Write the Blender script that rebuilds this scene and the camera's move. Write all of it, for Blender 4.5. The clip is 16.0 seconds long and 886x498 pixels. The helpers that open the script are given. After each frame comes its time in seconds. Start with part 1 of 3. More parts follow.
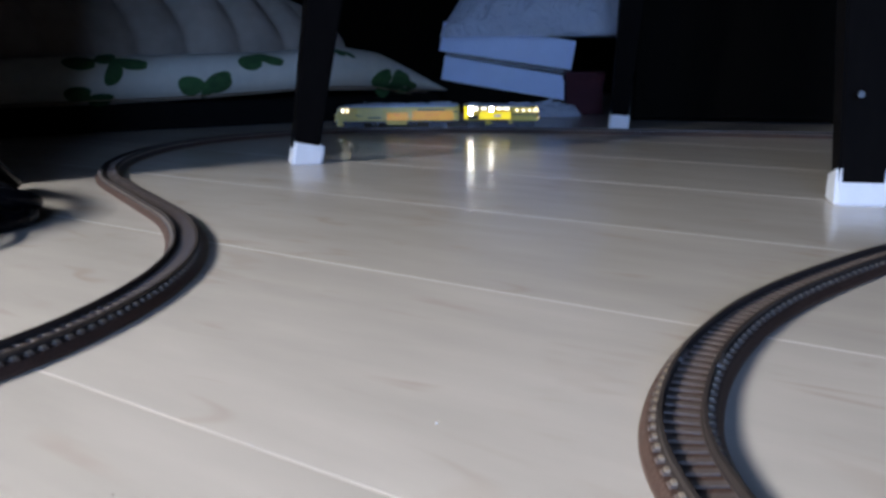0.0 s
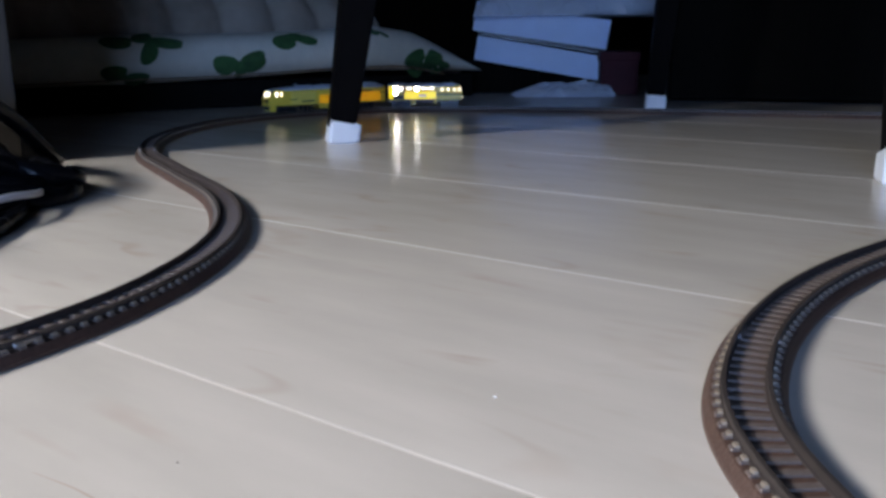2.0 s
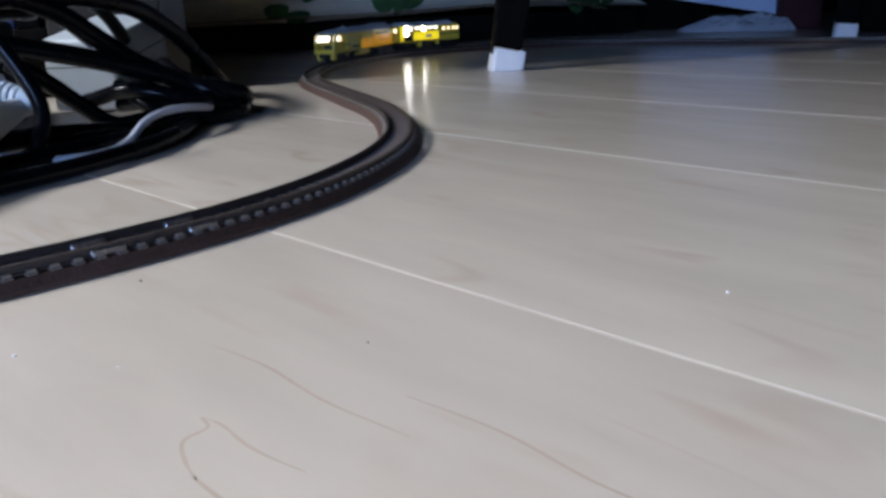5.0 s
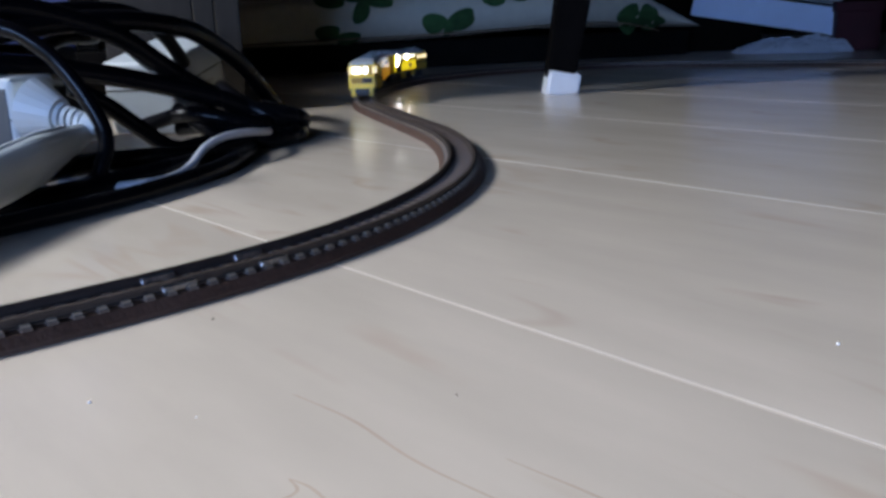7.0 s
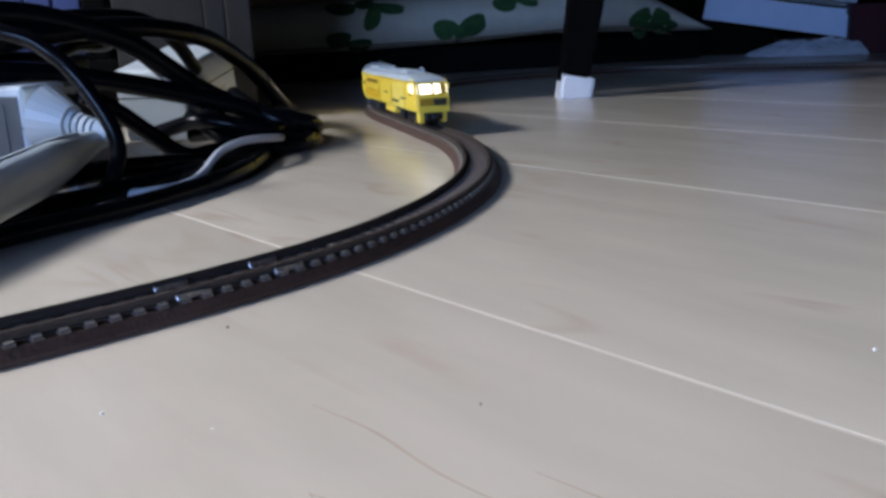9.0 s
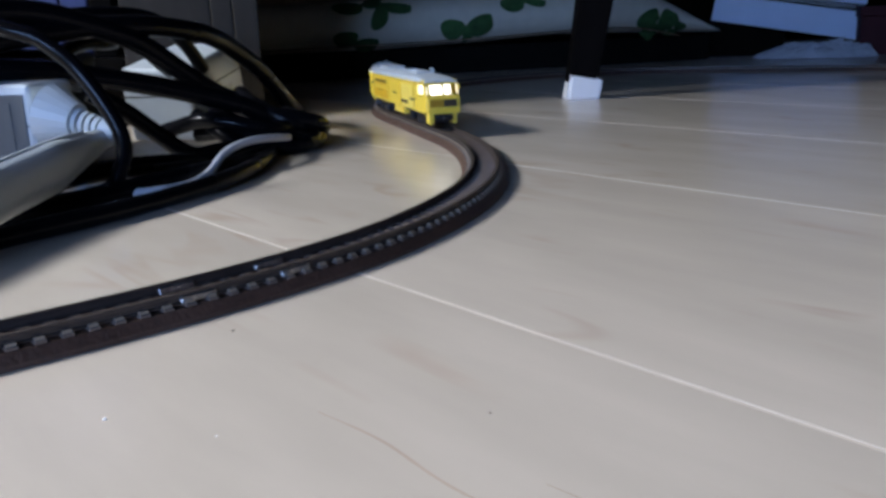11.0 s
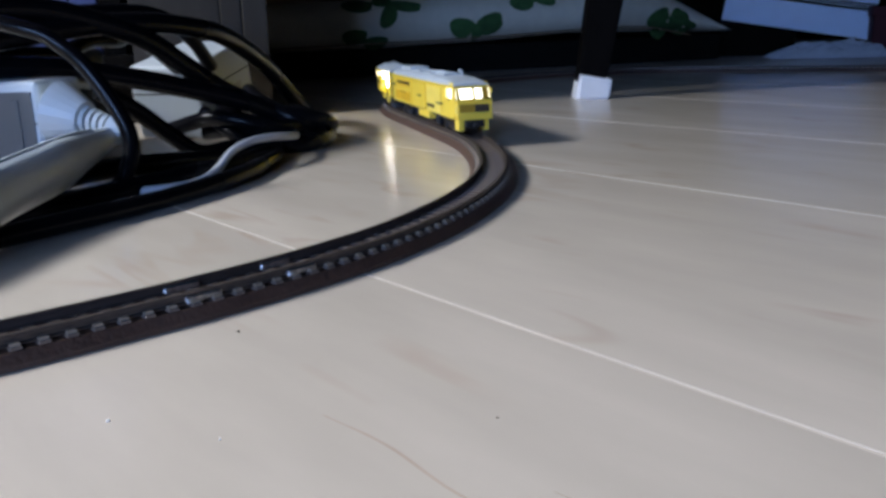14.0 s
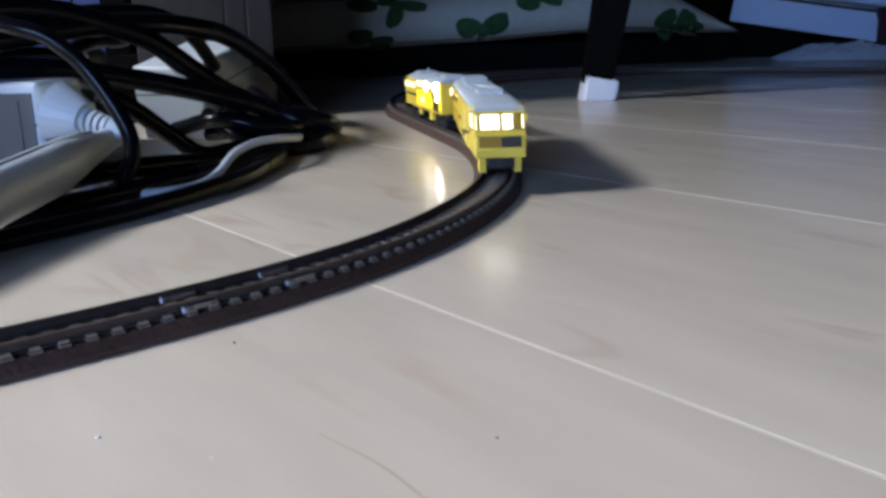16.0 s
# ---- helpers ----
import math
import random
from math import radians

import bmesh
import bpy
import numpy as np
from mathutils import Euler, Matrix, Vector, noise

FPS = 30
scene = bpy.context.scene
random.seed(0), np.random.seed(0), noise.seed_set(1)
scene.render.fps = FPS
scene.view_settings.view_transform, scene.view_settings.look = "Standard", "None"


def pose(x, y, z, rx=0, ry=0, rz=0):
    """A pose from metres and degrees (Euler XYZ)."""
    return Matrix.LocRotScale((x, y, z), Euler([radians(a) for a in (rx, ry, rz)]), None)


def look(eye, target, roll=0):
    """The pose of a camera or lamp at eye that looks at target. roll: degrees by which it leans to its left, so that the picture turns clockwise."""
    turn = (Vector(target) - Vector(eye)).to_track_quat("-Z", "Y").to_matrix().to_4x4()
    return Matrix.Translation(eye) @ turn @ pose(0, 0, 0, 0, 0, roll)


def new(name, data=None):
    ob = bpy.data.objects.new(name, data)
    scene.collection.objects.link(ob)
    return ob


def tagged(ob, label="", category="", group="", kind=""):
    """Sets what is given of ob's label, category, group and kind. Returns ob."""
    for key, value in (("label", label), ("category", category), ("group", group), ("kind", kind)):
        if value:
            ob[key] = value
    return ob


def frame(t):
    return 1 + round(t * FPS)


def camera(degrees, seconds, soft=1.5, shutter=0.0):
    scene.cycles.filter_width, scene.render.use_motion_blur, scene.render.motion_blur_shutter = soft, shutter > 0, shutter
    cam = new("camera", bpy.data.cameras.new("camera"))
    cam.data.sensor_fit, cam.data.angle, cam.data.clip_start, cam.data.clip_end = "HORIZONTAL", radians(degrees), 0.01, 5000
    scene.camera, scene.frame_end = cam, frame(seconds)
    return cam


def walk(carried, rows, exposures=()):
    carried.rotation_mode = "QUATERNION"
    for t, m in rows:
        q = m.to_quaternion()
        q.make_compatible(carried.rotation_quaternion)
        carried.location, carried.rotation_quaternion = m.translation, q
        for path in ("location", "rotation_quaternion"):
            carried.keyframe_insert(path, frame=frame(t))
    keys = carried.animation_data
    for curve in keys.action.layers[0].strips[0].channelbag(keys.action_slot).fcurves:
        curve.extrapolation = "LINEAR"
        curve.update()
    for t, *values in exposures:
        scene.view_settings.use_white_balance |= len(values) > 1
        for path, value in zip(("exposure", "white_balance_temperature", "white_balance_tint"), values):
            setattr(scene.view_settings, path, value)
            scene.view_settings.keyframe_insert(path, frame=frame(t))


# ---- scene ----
cam = camera(53.66, 16.0, soft=3.2)
PATH = [
    (0, 0.2238, -0.1207, 0.0830, 77.701, 0.462, 35.630),
    (0.5, 0.2249, -0.1225, 0.0829, 77.467, 0.633, 36.149),
    (1, 0.2253, -0.1226, 0.0848, 77.013, 0.355, 36.612),
    (1.5, 0.2224, -0.1217, 0.0817, 76.958, 0.530, 36.832),
    (2, 0.2167, -0.1238, 0.0802, 76.573, 0.497, 37.416),
    (2.5, 0.2110, -0.1277, 0.0719, 76.436, 0.347, 38.574),
    (3, 0.2080, -0.1272, 0.0577, 76.300, 1.640, 39.948),
    (3.5, 0.2055, -0.1238, 0.0528, 75.095, 1.983, 42.216),
    (4, 0.2016, -0.1213, 0.0517, 74.281, 2.122, 43.763),
    (4.5, 0.1966, -0.1193, 0.0550, 73.296, 1.875, 45.455),
    (5, 0.1921, -0.1163, 0.0570, 73.914, 1.845, 46.865),
    (7.5, 0.1775, -0.1165, 0.0595, 75.380, 1.958, 49.946),
    (8, 0.1764, -0.1165, 0.0591, 75.599, 2.063, 50.243),
    (8.5, 0.1757, -0.1159, 0.0580, 75.569, 2.210, 50.105),
    (9, 0.1747, -0.1150, 0.0579, 75.667, 2.417, 50.189),
    (11.5, 0.1714, -0.1135, 0.0582, 75.649, 2.006, 50.738),
    (12, 0.1710, -0.1132, 0.0584, 75.622, 2.004, 50.886),
    (12.5, 0.1710, -0.1130, 0.0581, 75.678, 1.943, 51.049),
    (13, 0.1697, -0.1125, 0.0579, 75.658, 1.668, 51.270),
    (13.5, 0.1712, -0.1132, 0.0588, 75.608, 1.653, 51.319),
    (14, 0.1706, -0.1125, 0.0582, 75.583, 1.885, 51.198),
    (14.5, 0.1697, -0.1118, 0.0578, 75.669, 1.941, 51.164),
    (15, 0.1698, -0.1108, 0.0592, 75.549, 1.695, 51.490),
    (15.5, 0.1721, -0.1097, 0.0607, 75.505, 1.492, 51.555),
    (16, 0.1679, -0.1091, 0.0595, 75.520, 1.626, 51.639),
]

walk(cam, [(t, pose(x, y, z, rx, ry, rz)) for t, x, y, z, rx, ry, rz in PATH],
     exposures=[(0, .24), (2, .2), (3, .06), (5, .04), (8, 0), (16, 0)])

# ---- light: two added cool area lamps, their sources unseen, in a dim room ----
world = bpy.data.worlds.new("world")
scene.world = world
world.use_nodes = True
world.node_tree.nodes["Background"].inputs["Color"].default_value = (.55, .68, 1, 1)
world.node_tree.nodes["Background"].inputs["Strength"].default_value = .005
scene.view_settings.exposure = 0.0


def area_lamp(name, where, target, w, h, power, colour):
    lamp = bpy.data.lights.new(name, "AREA")
    lamp.shape, lamp.size, lamp.size_y, lamp.energy, lamp.color = "RECTANGLE", w, h, power, colour
    ob = new(name, lamp)
    ob.matrix_world = look(where, target)
    return ob


# added key lamp, aimed to suit the shadows; its source is unseen
area_lamp("area_lamp", (-.72, -.80, .95), (.34, -.05, 0), .50, .44, 106, (.84, .89, .97))
# added low blue fill for upright fronts; no such source is known
area_lamp("fill_lamp_low", (.70, -1.01, .30), (-.4, .7, .1), .42, .30, 13, (.30, .50, 1))


# ---- materials ----
def material(name, colour, rough=.5, metal=0, vary=.12, scale=60, bump=.0, bump_scale=300, stretch=(1, 1, 1), spec=.5, glow=0, island=False):
    m = bpy.data.materials.new(name)
    m.use_nodes = True
    nt = m.node_tree
    b = nt.nodes["Principled BSDF"]
    b.inputs["Roughness"].default_value = rough
    b.inputs["Metallic"].default_value = metal
    b.inputs["Specular IOR Level"].default_value = spec
    tc = nt.nodes.new("ShaderNodeTexCoord")
    mp = nt.nodes.new("ShaderNodeMapping")
    mp.inputs["Scale"].default_value = stretch
    nt.links.new(tc.outputs["Object"], mp.inputs["Vector"])
    n1 = nt.nodes.new("ShaderNodeTexNoise")
    n1.inputs["Scale"].default_value, n1.inputs["Detail"].default_value = scale, 6
    n2 = nt.nodes.new("ShaderNodeTexNoise")
    n2.inputs["Scale"].default_value, n2.inputs["Detail"].default_value = scale / 9, 3
    nt.links.new(mp.outputs["Vector"], n1.inputs["Vector"])
    nt.links.new(mp.outputs["Vector"], n2.inputs["Vector"])
    add = nt.nodes.new("ShaderNodeMath")
    add.operation = "ADD"
    nt.links.new(n1.outputs["Fac"], add.inputs[0])
    nt.links.new(n2.outputs["Fac"], add.inputs[1])
    ramp = nt.nodes.new("ShaderNodeMapRange")
    ramp.inputs["From Min"].default_value, ramp.inputs["From Max"].default_value = .6, 1.4
    ramp.inputs["To Min"].default_value, ramp.inputs["To Max"].default_value = 1 - vary, 1 + vary
    nt.links.new(add.outputs[0], ramp.inputs["Value"])
    mul = nt.nodes.new("ShaderNodeVectorMath")
    mul.operation = "SCALE"
    mul.inputs[0].default_value = colour
    nt.links.new(ramp.outputs["Result"], mul.inputs["Scale"])
    out = mul.outputs["Vector"]
    if island:
        geo = nt.nodes.new("ShaderNodeObjectInfo")
        r2 = nt.nodes.new("ShaderNodeMapRange")
        r2.inputs["To Min"].default_value, r2.inputs["To Max"].default_value = .93, 1.07
        nt.links.new(geo.outputs["Random"], r2.inputs["Value"])
        m2 = nt.nodes.new("ShaderNodeVectorMath")
        m2.operation = "SCALE"
        nt.links.new(out, m2.inputs[0])
        nt.links.new(r2.outputs["Result"], m2.inputs["Scale"])
        out = m2.outputs["Vector"]
    nt.links.new(out, b.inputs["Base Color"])
    rr = nt.nodes.new("ShaderNodeMapRange")
    rr.inputs["To Min"].default_value, rr.inputs["To Max"].default_value = max(rough - .08, .02), min(rough + .1, 1)
    nt.links.new(n2.outputs["Fac"], rr.inputs["Value"])
    nt.links.new(rr.outputs["Result"], b.inputs["Roughness"])
    if bump:
        n3 = nt.nodes.new("ShaderNodeTexNoise")
        n3.inputs["Scale"].default_value, n3.inputs["Detail"].default_value = bump_scale, 4
        nt.links.new(mp.outputs["Vector"], n3.inputs["Vector"])
        bp = nt.nodes.new("ShaderNodeBump")
        bp.inputs["Strength"].default_value, bp.inputs["Distance"].default_value = bump, .001
        nt.links.new(n3.outputs["Fac"], bp.inputs["Height"])
        nt.links.new(bp.outputs["Normal"], b.inputs["Normal"])
    if glow:
        b.inputs["Emission Color"].default_value = (*colour, 1)
        b.inputs["Emission Strength"].default_value = glow
    return m


M = dict(
    plank=material("pale laminate", (.56, .485, .405), .21, vary=.15, scale=11, spec=.9, stretch=(1, 4, 1), bump=.02, bump_scale=160, island=True),
    joint=material("pale joint filler", (.585, .51, .43), .4, vary=.25, scale=30, spec=.6),
    under=material("screed", (.3, .29, .28), .9),
    ballast=material("brown plastic ballast", (.072, .038, .026), .5, vary=.35, scale=700, bump=.4, bump_scale=900),
    sleeper=material("dark sleeper plastic", (.12, .09, .075), .35, vary=.3, scale=700, bump=.3, bump_scale=1500),
    fixing_glint=material("rail fixing with glint put in", (.28, .22, .16), .45, vary=.4, scale=500),
    rail=material("darkened nickel rail", (.060, .045, .038), .48, metal=.3, vary=.3, scale=300),
    yellow=material("yellow model paint", (.82, .60, .070), .32, vary=.08, scale=150),
    yellow_in_light=material("yellow paint with light put in", (.86, .67, .13), .34, vary=.08, scale=150),
    lit_amber=material("amber panel lit from inside", (1.0, .44, .01), .35, vary=.25, scale=120, glow=.26),
    orange=material("dull amber, paint and recess shade", (.42, .24, .02), .35, vary=.1, scale=150),
    roof=material("pale grey roof paint", (.44, .49, .54), .45, vary=.12, scale=200),
    black=material("black plastic", (.012, .012, .014), .4, vary=.3),
    stripe=material("dark brown marking", (.05, .035, .02), .5),
    lit=material("lit window", (1.0, .94, .78), .3, vary=.02, glow=2.4),
    lit_bright=material("very brightly lit window", (1.0, .98, .94), .3, vary=.02, glow=24),
    lit_screen=material("brightly lit windscreen", (1.0, .93, .74), .3, vary=.02, glow=3.2),
    amber=material("amber body colour", (.76, .46, .03), .34, vary=.25, scale=150),
    lit_dim=material("dimly lit window", (1.0, .84, .5), .3, vary=.02, glow=1.7),
    lit_yellow=material("translucent lit yellow", (1.0, .76, .02), .3, vary=.02, glow=.8),
    steel=material("worn steel", (.10, .10, .10), .45, metal=1),
    bright_steel=material("bright nickel", (.45, .42, .40), .3, metal=.9, vary=.5, scale=700, bump=.5, bump_scale=1200),
    leg=material("black lacquered wood", (.0035, .003, .003), .6, spec=.03, vary=.4, scale=50, stretch=(6, 6, 1)),
    cap=material("white rubber cap", (.78, .79, .82), .45, vary=.06, scale=120, bump=.1),
    cloth=material("cream printed cotton", (.62, .58, .48), .9, vary=.08, scale=90, bump=.4, bump_scale=900),
    leaf=material("green leaf print", (.038, .10, .03), .9, vary=.5, scale=120, bump=.3, bump_scale=900),
    stem=material("brown twig print", (.2, .14, .08), .9, vary=.2),
    blanket=material("grey brown blanket", (.29, .24, .19), .95, vary=.25, scale=50, bump=.6, bump_scale=700),
    plate=material("white plastic with shade put in", (.09, .095, .10), .5, vary=.1),
    dark=material("base with shade put into its black", (.006, .0055, .005), .95, spec=.1, vary=.4, scale=40, bump=.3),
    # blue of the daylight put into the white
    white_card=material("white card with blue light put in", (.62, .72, .92), .6, vary=.06, scale=40, bump=.05),
    maroon=material("maroon card", (.05, .008, .012), .6, spec=.15, vary=.2),
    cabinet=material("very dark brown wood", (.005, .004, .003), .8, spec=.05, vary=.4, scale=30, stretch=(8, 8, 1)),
    greywood=material("grey board", (.045, .039, .033), .75, spec=.12, vary=.2, scale=30, stretch=(5, 5, 1)),
    # white lowered and tinted: dim bluish light put into the colour
    white_plastic=material("white plastic dimmed and blued by light", (.52, .57, .61), .35, vary=.05, scale=60),
    cable=material("black cable", (.003, .003, .004), .25, vary=.3, spec=.13),
    pale_cable=material("pale grey cable", (.42, .43, .47), .35, vary=.08),
    # wall and ceiling colours lowered to hold down bounced light
    wall=material("wall darkened against bounce", (.10, .09, .08), .9, vary=.06, scale=30, bump=.2),
    ceiling=material("ceiling board", (.14, .13, .12), .9, vary=.05),
    vein=material("brown printed vein", (.45, .355, .275), .24, vary=.1),
    crumb=material("white crumb", (.9, .88, .85), .7),
    pipe_blue=material("dark blue binding", (.025, .032, .12), .5, vary=.3),
)
glass = bpy.data.materials.new("crinkled clear film")
glass.use_nodes = True
gb = glass.node_tree.nodes["Principled BSDF"]
gb.inputs["Base Color"].default_value = (.85, .9, 1, 1)
gb.inputs["Roughness"].default_value = .1
gb.inputs["Alpha"].default_value = .5
gb.inputs["Specular IOR Level"].default_value = .9
fn = glass.node_tree.nodes.new("ShaderNodeTexNoise")
fn.inputs["Scale"].default_value, fn.inputs["Detail"].default_value, fn.inputs["Distortion"].default_value = 38, 5, 1.2
ft = glass.node_tree.nodes.new("ShaderNodeTexCoord")
fb = glass.node_tree.nodes.new("ShaderNodeBump")
fb.inputs["Strength"].default_value, fb.inputs["Distance"].default_value = 1, .02
glass.node_tree.links.new(ft.outputs["Object"], fn.inputs["Vector"])
glass.node_tree.links.new(fn.outputs["Fac"], fb.inputs["Height"])
glass.node_tree.links.new(fb.outputs["Normal"], gb.inputs["Normal"])
M["film"] = glass


def wood_print(m):
    """Wavy printed grain and soft blotches on the laminate."""
    nt = m.node_tree
    b = nt.nodes["Principled BSDF"]
    base = b.inputs["Base Color"].links[0].from_socket
    tc = nt.nodes.new("ShaderNodeTexCoord")
    mp = nt.nodes.new("ShaderNodeMapping")
    mp.inputs["Scale"].default_value = (2.2, 11, 1)
    nt.links.new(tc.outputs["Object"], mp.inputs["Vector"])
    wave = nt.nodes.new("ShaderNodeTexNoise")
    wave.inputs["Scale"].default_value, wave.inputs["Detail"].default_value = 2.2, 2.5
    wave.inputs["Distortion"].default_value = .8
    nt.links.new(mp.outputs["Vector"], wave.inputs["Vector"])
    many = nt.nodes.new("ShaderNodeMath")
    many.operation = "MULTIPLY"
    many.inputs[1].default_value = 7
    nt.links.new(wave.outputs["Fac"], many.inputs[0])
    saw = nt.nodes.new("ShaderNodeMath")
    saw.operation = "PINGPONG"
    saw.inputs[1].default_value = .5
    nt.links.new(many.outputs[0], saw.inputs[0])
    line = nt.nodes.new("ShaderNodeMapRange")
    line.interpolation_type = "SMOOTHSTEP"
    line.inputs["From Min"].default_value, line.inputs["From Max"].default_value = .0, .2
    line.inputs["To Min"].default_value, line.inputs["To Max"].default_value = 1, 0
    nt.links.new(saw.outputs[0], line.inputs["Value"])
    broken = nt.nodes.new("ShaderNodeTexNoise")
    broken.inputs["Scale"].default_value = 26
    nt.links.new(tc.outputs["Object"], broken.inputs["Vector"])
    cut = nt.nodes.new("ShaderNodeMapRange")
    cut.inputs["From Min"].default_value, cut.inputs["From Max"].default_value = .48, .72
    nt.links.new(broken.outputs["Fac"], cut.inputs["Value"])
    amount = nt.nodes.new("ShaderNodeMath")
    amount.operation = "MULTIPLY"
    nt.links.new(line.outputs["Result"], amount.inputs[0])
    nt.links.new(cut.outputs["Result"], amount.inputs[1])
    half = nt.nodes.new("ShaderNodeMath")
    half.operation = "MULTIPLY"
    half.inputs[1].default_value = .55
    nt.links.new(amount.outputs[0], half.inputs[0])
    mix = nt.nodes.new("ShaderNodeMix")
    mix.data_type = "RGBA"
    nt.links.new(half.outputs[0], mix.inputs[0])
    nt.links.new(base, mix.inputs[6])
    mix.inputs[7].default_value = (.44, .32, .24, 1)
    nt.links.new(mix.outputs[2], b.inputs["Base Color"])


wood_print(M["plank"])


# ---- mesh helpers ----
def put(bm, name, mat):
    me = bpy.data.meshes.new(name)
    bmesh.ops.recalc_face_normals(bm, faces=bm.faces)
    bm.to_mesh(me)
    bm.free()
    me.materials.append(M[mat])
    return me


def thing(name, label, category, at=None, kind="", group=""):
    ob = new(name)
    ob.empty_display_size = .02
    if at is not None:
        ob.matrix_world = at
    return tagged(ob, label, category, group, kind)


def part(name, bm, mat, parent=None, label="", at=None, smooth=False):
    me = bm if isinstance(bm, bpy.types.Mesh) else put(bm, name, mat)
    if smooth:
        for p in me.polygons:
            p.use_smooth = True
    ob = new(name, me)
    ob.parent = parent
    if at is not None:
        ob.matrix_basis = at
    if label:
        ob["label"] = label
    return ob


def block(x0, x1, y0, y1, z0, z1, bevel=.0, bm=None, m=None, seg=2):
    new_bm = bm is None
    b = bmesh.new()
    r = bmesh.ops.create_cube(b, size=1)
    bmesh.ops.scale(b, vec=(x1 - x0, y1 - y0, z1 - z0), verts=b.verts)
    bmesh.ops.translate(b, vec=((x0 + x1) / 2, (y0 + y1) / 2, (z0 + z1) / 2), verts=b.verts)
    if bevel:
        bmesh.ops.bevel(b, geom=b.edges[:], offset=bevel, segments=seg, affect="EDGES", profile=.6)
    if m is not None:
        bmesh.ops.transform(b, matrix=m, verts=b.verts)
    if new_bm:
        return b
    join(bm, b)
    return bm


def join(bm, other):
    tmp = bpy.data.meshes.new("tmp")
    other.to_mesh(tmp)
    other.free()
    bm.from_mesh(tmp)
    bpy.data.meshes.remove(tmp)


def prism(outline, y0, y1, bevel=0):
    """An outline in x, z pulled from y0 to y1."""
    b = bmesh.new()
    lo = [b.verts.new((x, y0, z)) for x, z in outline]
    hi = [b.verts.new((x, y1, z)) for x, z in outline]
    b.faces.new(lo)
    b.faces.new(hi[::-1])
    n = len(outline)
    for i in range(n):
        b.faces.new((lo[i], hi[i], hi[(i + 1) % n], lo[(i + 1) % n]))
    bmesh.ops.recalc_face_normals(b, faces=b.faces)
    if bevel:
        bmesh.ops.bevel(b, geom=b.edges[:], offset=bevel, segments=2, affect="EDGES", profile=.6)
    return b


def drum(r, z0, z1, n=20, m=None, r2=None):
    b = bmesh.new()
    bmesh.ops.create_cone(b, cap_ends=True, segments=n, radius1=r, radius2=r if r2 is None else r2, depth=z1 - z0)
    bmesh.ops.translate(b, vec=(0, 0, (z0 + z1) / 2), verts=b.verts)
    if m is not None:
        bmesh.ops.transform(b, matrix=m, verts=b.verts)
    return b


def smooth_path(points, n=10):
    p = [Vector(q) for q in points]
    p = [2 * p[0] - p[1]] + p + [2 * p[-1] - p[-2]]
    out = []
    for i in range(1, len(p) - 2):
        a, b, c, d = p[i - 1], p[i], p[i + 1], p[i + 2]
        for j in range(n):
            u = j / n
            out.append(.5 * (2 * b + (c - a) * u + (2 * a - 5 * b + 4 * c - d) * u * u + (3 * b - a - 3 * c + d) * u ** 3))
    return out + [p[-2]]


def tube(points, r, sides=10, n=10, flat=1.0):
    """A round cord along a smooth path."""
    line = smooth_path(points, n)
    b = bmesh.new()
    rings = []
    up = Vector((0, 0, 1))
    for i, p in enumerate(line):
        d = (line[min(i + 1, len(line) - 1)] - line[max(i - 1, 0)]).normalized()
        side = d.cross(up)
        if side.length < .1:
            side = d.cross(Vector((1, 0, 0)))
        side.normalize()
        top = side.cross(d)
        rings.append([b.verts.new(p + r * (math.cos(a) * side + flat * math.sin(a) * top))
                      for a in [2 * math.pi * q / sides for q in range(sides)]])
    for r0, r1 in zip(rings, rings[1:]):
        for q in range(sides):
            b.faces.new((r0[q], r0[(q + 1) % sides], r1[(q + 1) % sides], r1[q]))
    b.faces.new(rings[0])
    b.faces.new(rings[-1][::-1])
    return b


# ---- room ----
def setting(name, bm, mat, label, category):
    return tagged(part(name, bm, mat), label, category, kind="structure")


setting("ground", block(-1.9, 1.7, -1.14, 1.87, -.12, -.012), "under", "grey screed under the laminate floor", "subfloor")
floor = thing("floor", "pale beige glossy laminate floor of long boards", "floor", kind="structure")
# north wall takes the near-black wood: deep shade put into its colour
setting("wall_north", block(-1.9, 1.7, 1.75, 1.87, -.012, 2.4), "cabinet", "wall behind the furniture, blackened for the shade there", "wall")
setting("wall_east", block(1.58, 1.7, -1.02, 1.75, -.012, 2.4), "wall", "plain wall kept dark against bounced light", "wall")
setting("wall_west", block(-1.9, -1.78, -1.02, 1.75, -.012, 2.4), "wall", "plain wall kept dark against bounced light", "wall")


def opening_wall(b, x0, x1, y0, y1, hole):
    """A wall along x with one opening: hole x0, x1, z0, z1."""
    hx0, hx1, low, high = hole
    block(x0, hx0, y0, y1, -.012, 2.4, bm=b)
    block(hx1, x1, y0, y1, -.012, 2.4, bm=b)
    block(hx0, hx1, y0, y1, -.012, low, bm=b)
    block(hx0, hx1, y0, y1, high, 2.4, bm=b)


def wall_south():
    """An unseen wall behind the camera, set back in its eastern half; its two openings shape the lamp light."""
    b = bmesh.new()
    # lintel height chosen to dim the far floor
    opening_wall(b, -.86, -.08, -.66, -.54, (-.85, -.16, .20, .725))
    block(-.08, .02, -1.02, -.54, -.012, 2.4, bm=b)
    opening_wall(b, -.08, 1.7, -1.14, -1.02, (.42, .98, .10, .52))
    setting("wall_south", b, "wall", "unseen wall with two openings that shape the light", "wall")


wall_south()
